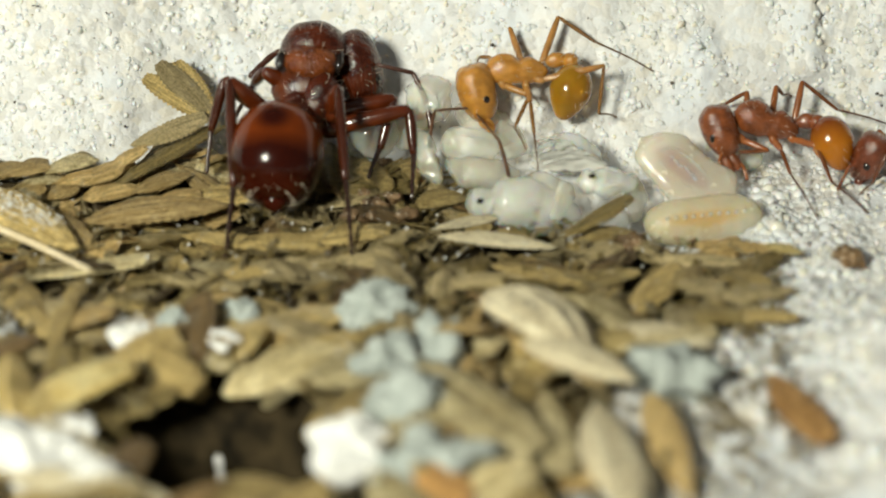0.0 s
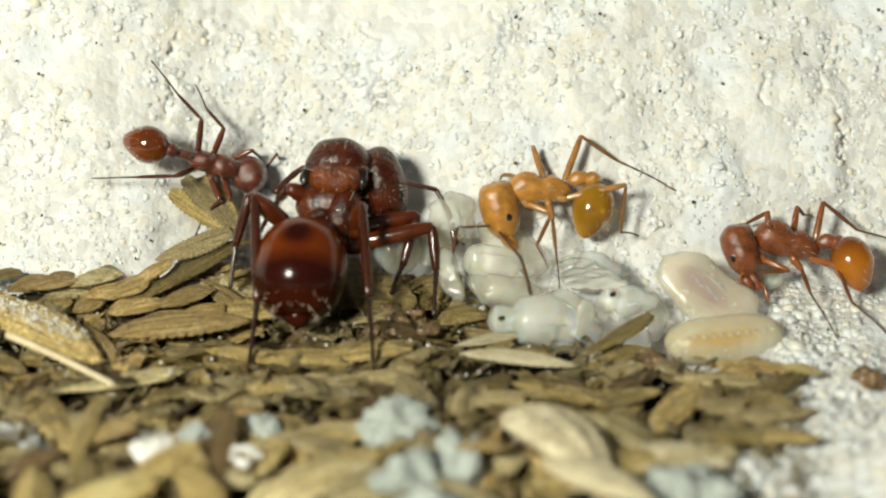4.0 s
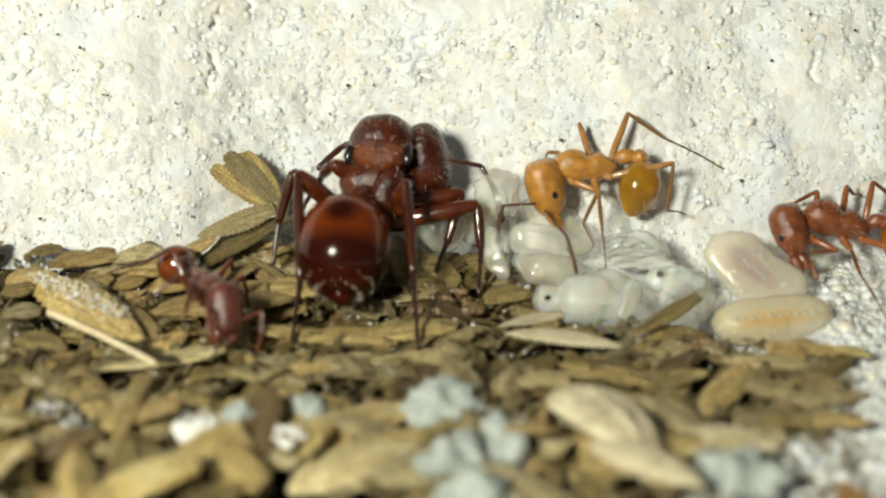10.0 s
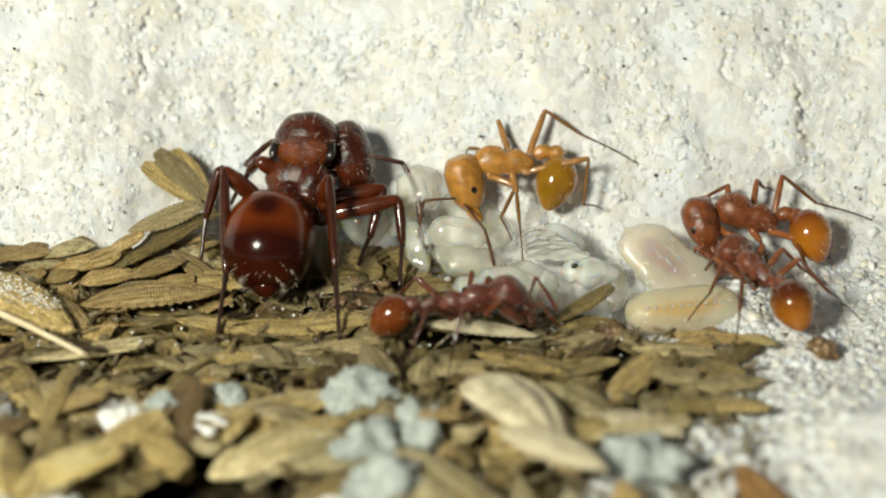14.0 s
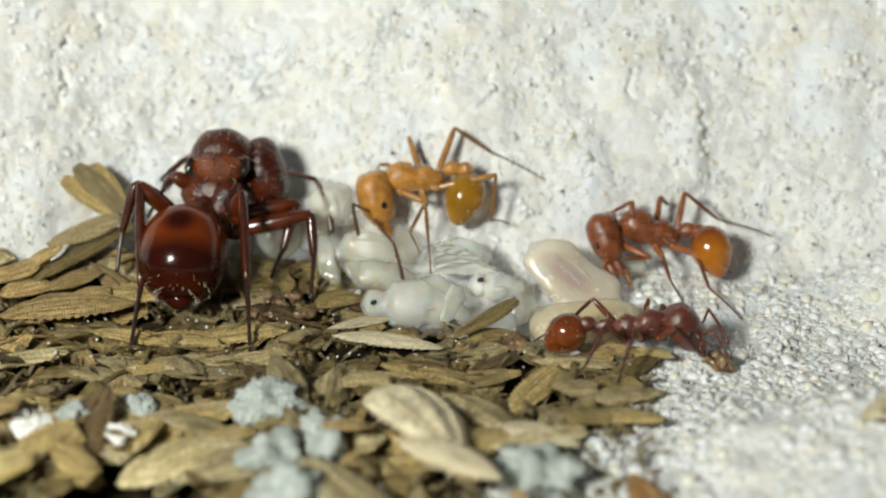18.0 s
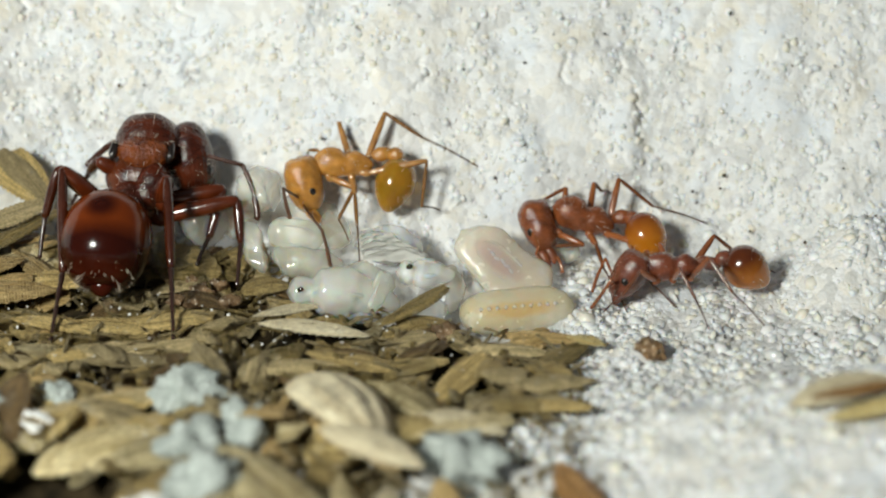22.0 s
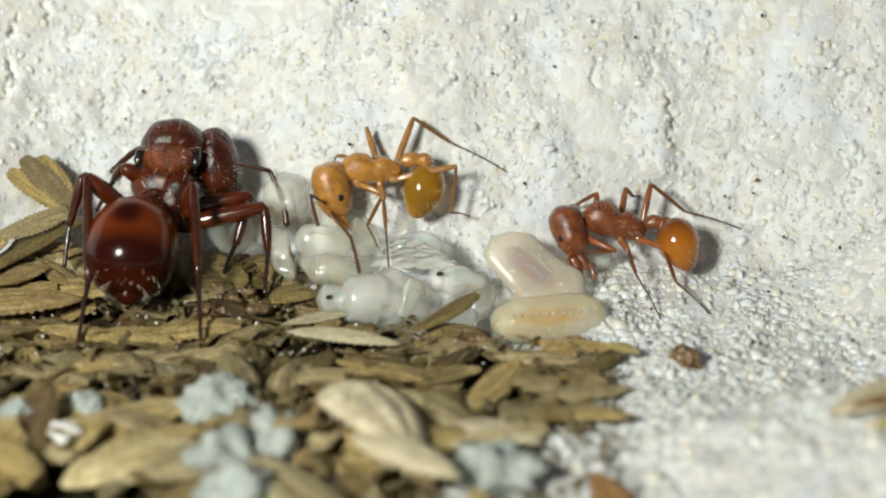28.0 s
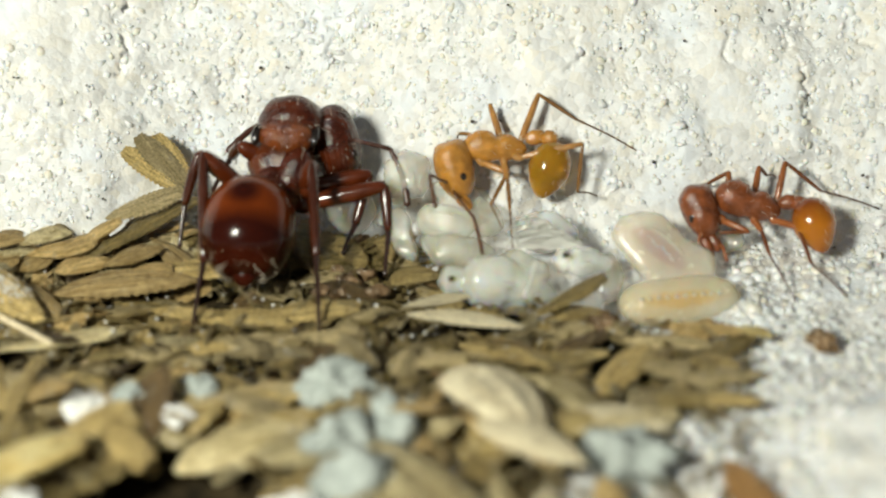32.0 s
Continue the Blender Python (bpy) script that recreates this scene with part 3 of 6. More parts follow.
def grain_field(name, sheet, count, area, sizes, sink, mat, label, seed):
    """Grains set into the plaster where a slow noise lets them; area in x and y."""
    rng = random.Random(seed)
    P, N = sheet
    xs, ys = P[0, :, 0], P[:, P.shape[1] // 2, 1]
    cols = np.nonzero((xs > area[0]) & (xs < area[1]))[0]
    rows = np.nonzero((ys > area[2]) & (ys < area[3]))[0]
    shapes = []
    while len(shapes) < count:
        i, j = rows[rng.randrange(len(rows))], cols[rng.randrange(len(cols))]
        p, nrm = Vector(P[i, j]), Vector(N[i, j])
        if noise.noise(p * 0.36 + Vector((5, 2, 1))) < rng.uniform(-0.55, -0.05):
            continue
        r = rng.choice(sizes) * rng.uniform(0.7, 1.15)
        shapes.append(crumb(p + nrm * r * rng.uniform(*sink), r, rng, 0.55))
    tagged(new(name, mesh(name, *join(*shapes), mat)), label, kind="stuff")


def scatter_grains():
    rng = random.Random(4)
    grain_field("sand_grains", WALL, 12000, (-18.5, 21.5, -0.4, 6.0), (0.05, 0.07, 0.08, 0.10, 0.13, 0.17), (-0.8, -0.3), GRAIN, "translucent pale quartz grains stuck to the plaster", 4)
    grain_field("floor_grains", FLOOR, 8000, (5.5, 21.5, -18.0, -0.45), (0.07, 0.10, 0.13, 0.17, 0.22, 0.26), (-0.75, -0.3), GRAIN, "pale quartz grains set in the plaster floor", 5)
    shapes = []
    for _ in range(95):
        x, y = rng.uniform(-17, 20), rng.uniform(-0.5, 5.2)
        shapes.append(crumb(Vector((x, y, on_rock(x, y))) + rock_normal(x, y) * 0.16, rng.uniform(0.03, 0.065), rng, 0.5))
    for _ in range(60):
        x, y = rng.uniform(9, 20), rng.uniform(-12, -0.5)
        shapes.append(crumb((x, y, on_rock(x, y) + 0.1), rng.uniform(0.03, 0.07), rng, 0.5))
    tagged(new("dark_specks", mesh("dark_specks", *join(*shapes), SPECK)), "tiny dark specks of dirt on the plaster", kind="stuff")


scatter_grains()


# ---------- the litter of seed husks ----------
def litter_edge(x):
    """How far back the litter reaches."""
    return float(np.interp(x, [-22, -12, -8.5, -6, -2, 1, 6, 10, 11], [0.2, 0.5, 1.3, 0.9, 0.5, -2.0, -3.9, -6.0, -12]))


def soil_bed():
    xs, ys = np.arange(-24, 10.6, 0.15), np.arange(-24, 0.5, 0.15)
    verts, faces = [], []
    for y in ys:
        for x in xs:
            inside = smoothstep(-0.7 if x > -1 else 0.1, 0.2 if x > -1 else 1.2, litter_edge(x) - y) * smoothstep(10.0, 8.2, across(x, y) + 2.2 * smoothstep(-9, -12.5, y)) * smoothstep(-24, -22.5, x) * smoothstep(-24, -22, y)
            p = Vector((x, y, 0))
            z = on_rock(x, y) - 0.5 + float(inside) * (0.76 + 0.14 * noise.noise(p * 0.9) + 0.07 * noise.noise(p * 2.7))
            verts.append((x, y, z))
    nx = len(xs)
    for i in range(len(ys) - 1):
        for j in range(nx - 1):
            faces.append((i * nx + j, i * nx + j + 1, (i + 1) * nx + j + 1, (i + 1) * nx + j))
    tagged(new("soil", mesh("soil", verts, faces, SOIL)), "crumbly soil beneath the husk litter, near-black for the shade in its gaps", kind="stuff")


soil_bed()


def husk_shape(seed, blunt=0.8, bend=0.18, ridges=3, rings=30, segs=40):
    """A boat-like hull: a few ridges along its back crossed by rows of small teeth, saw-edged, hollow below; one long, one wide."""
    rng = random.Random(seed)
    verts, faces = [], []
    skew, cut = rng.uniform(0.8, 1.25), rng.uniform(0.9, 1.0)
    twist = rng.uniform(-0.4, 0.4)
    for i in range(rings + 1):
        u = i / rings
        w = 0.5 * max(0.03, math.sin(math.pi * min(0.985, (u * cut) ** skew))) ** blunt
        tooth = 1 if i % 2 else -1
        for j in range(segs):
            a = 2 * math.pi * j / segs
            c, s = math.cos(a), math.sin(a)
            ridge = 0.06 * math.cos(ridges * 2 * a + 0.4 * math.sin(3 * u + seed)) if s > 0.1 else 0.0
            row = 0.06 * tooth * (1 if j % 3 else -0.6) if s > 0.1 else 0.0
            tall = (0.58 + ridge + row) if s > 0 else -0.12 + 0.2 * abs(c)
            y = c * w * (1 + 0.09 * tooth if abs(c) > 0.9 else 1)
            z = s * w * tall * (1 + 0.14 * noise.noise(Vector((u * 4, a, seed)))) - bend * ((2 * u - 1) ** 2) * 0.6
            y, z = y + 0.08 * math.sin(2.6 * u + seed), z + twist * (u - 0.5) * y
            end = 0.02 * rng.uniform(-1, 1) if i in (0, rings) else 0
            verts.append((u - 0.5 + end, y, z + 0.02 * rng.uniform(-1, 1) * w))
    for i in range(rings):
        for j in range(segs):
            k = (j + 1) % segs
            faces.append((i * segs + j, i * segs + k, (i + 1) * segs + k, (i + 1) * segs + j))
    faces.append(tuple(range(segs - 1, -1, -1)))
    faces.append(tuple(rings * segs + j for j in range(segs)))
    return verts, faces


HUSK_MESHES, RIB_MESHES = {}, {}
HUSK_FORMS = [(0.72, 0.10, 3), (0.6, 0.22, 4), (0.85, 0.14, 3), (0.66, 0.05, 2), (0.5, -0.08, 3), (0.78, 0.18, 4)]


def husk_rib(seed, blunt, bend, angle):
    """A raised vein from end to end along the back of the hull of the same seed."""
    rng = random.Random(seed)
    skew, cut = rng.uniform(0.8, 1.25), rng.uniform(0.9, 1.0)
    twist = rng.uniform(-0.4, 0.4)
    line = []
    for i in range(1, 14):
        u = i / 14
        w = 0.5 * max(0.03, math.sin(math.pi * min(0.985, (u * cut) ** skew))) ** blunt
        y = math.cos(angle) * w
        z = math.sin(angle) * w * 0.6 * (1 + 0.14 * noise.noise(Vector((u * 4, angle, seed)))) - bend * ((2 * u - 1) ** 2) * 0.6
        y, z = y + 0.08 * math.sin(2.6 * u + seed), z + twist * (u - 0.5) * y
        line.append((u - 0.5, y, z))
    return tube(line, [0.008, 0.018, 0.022, 0.018, 0.008], 26, 6)


def husk_mesh(tone, form):
    if (tone, form) not in HUSK_MESHES:
        HUSK_MESHES[tone, form] = mesh("seed_husk", *husk_shape(form * 7 + 1, *HUSK_FORMS[form]), HUSKS[tone])
        RIB_MESHES[tone, form] = [mesh("rib", *husk_rib(form * 7 + 1, *HUSK_FORMS[form][:2], a), HUSKS[tone]) for a in (1.57, 0.95, 2.2)]
    return HUSK_MESHES[tone, form]


HUSK_WORDS = {"pale": "pale straw-coloured", "olive": "dark olive-brown ribbed", "grey": "dull grey-brown", "amber": "amber-tan", "brown": "dry brown",
              "yellow": "yellowish", "umber": "dark umber", "cream": "cream-coloured", "russet": "reddish-brown", "straw": "bright straw-yellow"}


def husk(a, b, width, tone, form, roll=0.0, thick=1.0, up=None):
    a, b = Vector(a), Vector(b)
    ob = new("seed_husk", husk_mesh(tone, form))
    m = basis((a + b) / 2, b - a, up or (math.sin(roll), 0, math.cos(roll)))
    ob.matrix_world = m @ Matrix.Diagonal(((b - a).length, width, width * thick, 1))
    for k, rib in enumerate(RIB_MESHES[tone, form][:3 if width > 0.95 else 1]):
        vein = new("midrib" if k == 0 else "side_rib", rib)
        vein.parent = ob
    size = "broad " if width > 1.15 else "narrow " if width < 0.7 else ""
    return tagged(ob, size + HUSK_WORDS[tone] + " empty seed husk lying in the litter", "seed husk", "husk litter")


LAID = itertools.count()


def lay(x0, y0, z0, x1, y1, z1, width, tone):
    """A husk that stands out: its two ends, width and tone."""
    i = next(LAID)
    z0, z1 = max(z0, on_rock(x0, y0) + 0.32), max(z1, on_rock(x1, y1) + 0.32)
    husk((x0, y0, z0), (x1, y1, z1), width * 1.18, tone, i * 5 % 6, roll=0.3 * math.sin(i * 2.4), thick=0.68)


lay(-0.49, -4.68, -0.40, 3.11, -5.53, -0.35, 0.75, "cream")
lay(-0.70, -4.08, -0.40, 1.59, -3.45, -0.35, 0.49, "cream")
lay(3.38, -4.49, -0.60, 5.60, -3.14, 0.10, 0.75, "olive")
lay(5.87, -5.71, -0.70, 8.70, -6.22, -0.80, 0.79, "grey")
lay(7.74, -7.73, -1.00, 9.86, -6.06, -0.50, 0.75, "olive")
lay(7.16, -4.82, -0.70, 10.57, -6.06, -0.60, 0.57, "amber")
lay(-0.80, -7.52, -0.60, 2.68, -7.03, -0.70, 0.79, "grey")
lay(3.55, -7.28, -0.80, 5.40, -6.91, -0.60, 0.68, "yellow")
lay(5.02, -8.81, -0.90, 6.76, -6.72, -0.50, 0.91, "brown")
lay(6.88, -9.27, -0.60, 9.86, -10.61, -0.50, 0.79, "brown")
lay(4.29, -12.07, -0.30, 7.36, -11.07, -0.30, 0.94, "pale")
lay(0.9, -9.0, 0.20, 3.7, -13.3, 0.30, 2.3, "cream")
lay(1.68, -13.09, 0.60, 4.73, -15.02, 0.50, 1.13, "cream")
lay(-2.22, -6.77, 0.10, -1.25, -9.37, -0.50, 0.91, "grey")
lay(-7.04, -10.25, -0.60, -3.09, -9.21, -0.50, 0.85, "grey")
lay(-6.43, -11.24, -0.80, -2.66, -10.47, -0.60, 0.94, "brown")
lay(-9.51, -2.23, -0.30, -6.06, -1.79, -0.20, 1.09, "brown")
lay(-9.94, -0.31, 0.10, -7.41, 1.10, 0.90, 0.94, "olive")
lay(-8.31, 0.05, 0.10, -7.23, -2.23, -0.50, 0.68, "pale")
lay(-8.48, -3.85, -0.60, -5.50, -4.81, -0.70, 0.83, "brown")
lay(-6.89, -5.96, -0.80, -3.64, -5.76, -0.80, 0.87, "grey")
lay(-5.36, -4.42, -0.70, -1.98, -3.73, -0.60, 1.04, "brown")
lay(-3.99, -5.76, -0.70, -1.16, -5.55, -0.70, 0.87, "grey")
lay(-1.14, -2.39, -0.40, 0.50, -1.96, -0.30, 1.06, "brown")
lay(3.74, -5.15, -0.90, 5.55, -4.36, -0.70, 0.75, "umber")
lay(-13.50, -1.81, -0.50, -11.00, -4.71, -0.70, 0.94, "amber")
lay(-12.65, -6.74, -0.60, -9.05, -5.51, -0.60, 0.75, "pale")
lay(-14.12, -5.66, -0.90, -10.97, -10.80, -0.90, 1.13, "brown")
lay(-12.03, -6.54, -1.20, -10.92, -10.44, -1.20, 0.68, "umber")
lay(-11.05, -6.96, -1.00, -8.27, -9.96, -0.90, 0.87, "brown")
lay(-11.49, -3.59, -0.30, -7.09, -2.82, -0.10, 1.36, "amber")
lay(-9.54, -3.74, -0.90, -8.08, -6.14, -0.90, 0.68, "brown")
for tip, wide, tone in (((-9.98, 2.15, 2.08), 0.80, "brown"), ((-9.52, 2.4, 2.46), 0.85, "grey"), ((-8.95, 2.55, 2.44), 0.80, "brown")):
    husk((-7.75, 1.1, 0.95), tip, wide, tone, 4, thick=0.35, up=(0.2, -0.85, 0.5))
lay(-10.27, -0.4, 0.80, -7.95, 0.95, 1.15, 0.85, "grey")
lay(-11.10, -2.05, 0.00, -7.60, 1.11, 0.80, 0.91, "olive")
lay(-8.91, -0.64, 0.30, -7.14, -2.10, -0.30, 0.79, "amber")
lay(-13.93, -5.35, -0.90, -11.17, -11.30, -0.90, 1.04, "brown")
lay(-7.94, -6.77, -0.80, -4.91, -5.74, -0.80, 0.83, "brown")
lay(-7.00, -10.78, -0.60, -3.04, -9.37, -0.50, 0.98, "brown")
lay(-0.93, -12.73, -0.30, 1.99, -17.71, -0.20, 1.79, "pale")
lay(2.33, -14.03, -0.40, 2.62, -18.37, -0.40, 1.04, "pale")
lay(3.62, -14.53, -0.30, 4.33, -19.90, -0.30, 1.60, "cream")
lay(5.05, -14.23, -0.50, 5.87, -19.08, -0.60, 0.91, "amber")
lay(4.55, -10.63, -0.40, 7.19, -12.03, -0.20, 1.04, "cream")
lay(7.25, -9.18, -0.60, 9.69, -10.72, -0.60, 0.85, "pale")
lay(8.67, -13.60, -0.40, 9.82, -16.70, -0.60, 0.95, "russet")
lay(-2.72, -14.83, -0.40, -1.16, -11.76, -0.30, 0.94, "pale")
lay(-1.94, -17.48, -0.20, 0.23, -19.70, -0.20, 1.13, "russet")
lay(-11.67, -15.11, -0.20, -8.95, -12.25, -0.20, 1.42, "straw")
lay(-12.06, -18.37, -0.20, -7.57, -19.53, -0.20, 1.13, "cream")
lay(-7.61, -19.23, -0.40, -4.43, -18.76, -0.40, 1.13, "brown")
lay(1.12, -6.26, -0.60, 3.99, -7.04, -0.80, 0.87, "brown")
lay(3.30, -7.21, -0.70, 5.57, -6.54, -0.70, 0.68, "yellow")
lay(7.47, -8.01, -0.90, 9.65, -6.09, -0.50, 0.75, "olive")
lay(0.55, -18.60, -0.40, 2.38, -19.97, -0.40, 1.13, "brown")
lay(15.35, -12.9, 0.95, 18.3, -12.60, 1.45, 1.25, "cream")
lay(15.8, -13.2, 1.75, 18.6, -13.0, 2.1, 0.5, "russet")
lay(16.2, -13.9, 1.3, 18.6, -13.8, 1.5, 0.7, "straw")
lay(-9.20, -6.16, -0.80, -6.37, -7.21, -0.80, 0.75, "grey")
lay(-6.90, -4.29, -0.60, -3.72, -4.45, -0.70, 0.87, "brown")
lay(-3.23, -2.71, -0.40, -1.43, -3.28, -0.50, 0.75, "umber")
lay(-15.18, -6.58, -0.80, -12.89, -8.30, -1.00, 0.94, "grey")
lay(-7.49, -8.10, -0.70, -4.58, -9.11, -0.70, 0.94, "brown")
lay(-12.05, -9.49, -0.90, -9.08, -9.14, -0.70, 0.94, "brown")
lay(-6.06, -6.68, -0.70, -2.97, -6.47, -0.80, 0.75, "grey")
lay(0.43, -8.55, -0.80, 2.33, -7.32, -0.70, 0.79, "grey")
lay(-15.45, -2.05, 0.00, -11.48, -5.11, -0.30, 1.5, "brown")
lay(-14.98, -1.03, 0.00, -13.49, -0.47, 0.20, 0.80, "amber")
lay(-13.98, -1.64, -0.10, -12.34, -0.92, 0.10, 0.90, "pale")
lay(-14.47, -2.04, -0.20, -12.86, -1.83, 0.00, 0.80, "amber")
lay(-13.05, -1.92, -0.30, -11.93, -1.29, 0.00, 0.90, "amber")
lay(-15.94, -0.61, 0.20, -14.72, -0.18, 0.30, 0.70, "brown")
lay(-13.66, -1.22, 0.20, -13.00, -0.58, 0.50, 0.70, "amber")
lay(-14.35, -1.46, 0.30, -12.73, -1.22, 0.50, 0.80, "amber")
lay(-13.12, -1.13, 0.30, -11.30, -0.92, 0.60, 0.90, "pale")
lay(-12.01, -1.36, 0.10, -10.15, -0.73, 0.30, 0.80, "amber")
lay(-11.02, -1.15, 0.30, -9.78, -0.50, 0.80, 0.80, "amber")
lay(-12.70, -1.64, 0.10, -11.10, -1.27, 0.20, 0.90, "amber")
lay(-11.64, -2.34, -0.10, -9.84, -1.68, 0.00, 0.90, "amber")
lay(-10.79, -3.09, -0.30, -8.84, -2.20, -0.20, 0.90, "pale")
lay(-10.14, -2.22, 0.10, -8.30, -1.70, 0.40, 0.80, "amber")
lay(-11.74, -1.56, 0.10, -10.45, -1.21, 0.40, 0.90, "amber")
lay(-9.73, -2.67, -0.30, -7.98, -2.17, 0.00, 0.90, "amber")
lay(-11.50, -3.39, -0.40, -9.85, -3.18, -0.40, 0.90, "amber")
lay(-14.48, -9.84, -0.90, -11.95, -11.45, -0.90, 0.94, "grey")
lay(3.74, -4.45, -0.70, 5.55, -4.10, -0.55, 0.75, "brown")
lay(3.56, -5.34, -0.80, 5.36, -4.83, -0.70, 0.80, "grey")
lay(4.02, -6.24, -0.80, 5.52, -5.52, -0.70, 0.70, "umber")
lay(2.65, -4.13, -0.75, 1.20, -4.00, -0.70, 0.60, "brown")
lay(-0.31, -2.60, -0.60, 1.20, -3.99, -0.50, 0.80, "brown")
lay(-0.53, -1.57, -0.50, 0.61, -2.63, -0.50, 0.60, "umber")
lay(5.53, -5.17, -0.60, 6.77, -5.51, -0.70, 0.60, "grey")
lay(6.32, -8.11, -0.50, 7.42, -6.82, -0.40, 0.80, "brown")
lay(6.58, -8.11, -0.30, 7.94, -8.46, -0.30, 0.90, "grey")
lay(-16.36, -2.55, -0.20, -15.34, -2.14, -0.10, 0.90, "amber")
lay(-16.18, -3.71, -0.40, -15.00, -3.31, -0.30, 0.90, "pale")
lay(-16.23, -2.15, 0.00, -14.71, -1.53, 0.10, 0.80, "amber")
lay(-15.66, -4.83, -0.60, -13.84, -5.36, -0.60, 0.90, "brown")
lay(9.35, -5.95, -0.1, 10.55, -6.45, -0.2, 0.5, "straw")


def scatter_husks():
    rng = random.Random(11)
    made, below = 0, {}
    while made < 640:
        x, y = rng.uniform(-21, 9.6), rng.uniform(-22, 1.0)
        if y > litter_edge(x) - 0.2 or across(x, y) + 2.4 * smoothstep(-9, -12.5, y) > 9.2 or min(math.hypot((x + 6.6) / 3.5, (y + 15.8) / 4.2), math.hypot((x - -0.34) / 1.3, (y - -5.36) / 0.8)) < 1:
            continue
        low = made >= 210
        if not low and rng.random() < (0.55 if y > -9.5 else 0.35):
            continue
        front = y < -9
        z = (-1.28 + rng.uniform(-0.15, 0.2)) if low else (-1.1 + rng.uniform(-0.15, 0.2) + (0.1 + 0.4 * rng.random() if front else 0))
        yaw, tip, ln = rng.gauss(0.0, 1.2), rng.uniform(-0.55, 0.55), rng.uniform(2.8, 4.8) if front and not low else rng.uniform(1.6, 3.8)
        if -6.8 < x < -1.5 and -4.2 < y:
            z, tip = min(z, -0.95), 0.1 * tip
        d = Vector((math.cos(yaw) * math.cos(tip), math.sin(yaw) * math.cos(tip), math.sin(tip))) * ln / 2
        c = Vector((x, y, max(z, on_rock(x, y) + 0.36)))
        # dull olive tones below the queen also carry the deep shade there
        tone = rng.choice(("grey", "grey", "brown", "olive", "umber", "olive") if -6 < x < 2.5 and y > -10 else ("brown", "brown", "amber", "amber", "grey", "grey", "pale", "pale", "yellow", "umber") if not front else ("pale", "amber", "pale", "pale", "grey", "cream", "yellow", "brown") if x > -2 else ("brown", "amber", "yellow", "pale", "grey", "brown", "umber", "pale"))
        width, roll, thick, form = rng.uniform(0.85, 1.45) * (1.25 if front and not low else 1), rng.uniform(-0.9, 0.9), rng.uniform(0.5, 0.9), rng.randrange(6)
        if low:
            m = basis(c, d, (math.sin(roll), 0, math.cos(roll))) @ Matrix.Diagonal((ln, width, width * thick, 1))
            v, f = husk_shape(form * 7 + 1, 0.6, 0.15, 3, 12, 18)
            below.setdefault(tone, []).append(([m @ (Vector(q) * MM) / MM for q in v], f))
        elif math.hypot(x - 8.33, y + 5.99) > 0.3:
            husk(c - d, c + d, width, tone, form, roll, thick)
        made += 1
    for tone, shapes in below.items():
        tagged(new("husk_layer", mesh("husk_layer", *join(*shapes), HUSKS[tone])), HUSK_WORDS[tone] + " husks packed deep in the litter", kind="stuff")


scatter_husks()


CRUMBS = itertools.count()


def crumb_at(x, y, z, r, tone):
    """A larger crumb of plaster or soil: its place, size and kind."""
    i = next(CRUMBS)
    words = {"white": ("plaster_crumb", CHIP_WHITE, "white plaster crumb on the husk litter", "plaster crumb"),
             "blue": ("plaster_crumb", CHIP_BLUE, "pale blue-grey plaster crumb among the husks", "plaster crumb"),
             "grey": ("plaster_crumb", CHIP_GREY, "grey plaster crumb between brown husks", "plaster crumb"),
             "clod": ("soil_clod", CLOD, "reddish-brown clod of soil among the husks", "soil clod"),
             "nugget": ("soil_clod", NUGGET, "small brown clod on the pale plaster floor", "soil clod"),
             "spark": ("quartz_grain", GRAIN, "bright glassy quartz grain on the floor", "sand grain")}
    name, mat, label, cat = words[tone]
    rng = random.Random(i * 13 + 5)
    verts, faces = blob((0, 0, 0), (1, rng.uniform(-1, 1), 0), (0, 0, 1), (r * 0.98, r * 0.8, r * (0.8 if tone == "nugget" else 0.6)) if tone != "blue" else (r * 1.3, r * 1.0, r * 0.85), rings=16, segs=20)
    rough = []
    for v in verts:
        k = 1 + (0.5 if tone == "nugget" else 0.7) * noise.noise(v * (1.5 / r) + Vector((i, 2, 1))) + 0.34 * noise.noise(v * (3.6 / r) + Vector((i, 5, 4))) + 0.05 * rng.uniform(-1, 1)
        rough.append(v * max(0.45, k))
    shape = rough, faces
    ob = new(name, mesh(name, *shape, mat, smooth=tone not in ("white", "spark")))
    ob.location = (x * MM, y * MM, max(z - 0.2, on_rock(x, y) + 0.3 * r) * MM)
    tagged(ob, label, cat, "crumbs")


crumb_at(-9.23, -11.08, 0.05, 0.55, "white")
crumb_at(-8.2, -10.3, 0.05, 0.42, "blue")
crumb_at(-6.72, -11.2, -0.05, 0.42, "white")
crumb_at(-2.32, -9.07, -0.20, 0.79, "blue")
crumb_at(-0.51, -11.47, -0.20, 0.83, "blue")
crumb_at(-1.95, -12.59, 0.00, 0.72, "blue")
crumb_at(-1.46, -14.76, -0.10, 0.91, "blue")
crumb_at(5.89, -13.53, -0.20, 0.91, "blue")
crumb_at(-0.69, -17.85, -0.20, 0.94, "blue")
crumb_at(-9.85, -18.43, -0.30, 0.9, "white")
crumb_at(-11.6, -17.4, -0.2, 1.5, "white")
crumb_at(-10.6, -15.9, -0.3, 0.7, "white")
crumb_at(-3.2, -16.4, -0.2, 0.8, "white")
crumb_at(-2.9, -17.9, -0.2, 1.0, "white")
crumb_at(-1.36, -18.46, -0.40, 0.8, "blue")
crumb_at(12.00, -6.22, -0.95, 0.46, "nugget")
crumb_at(-14.57, -2.41, -0.20, 0.3, "white")
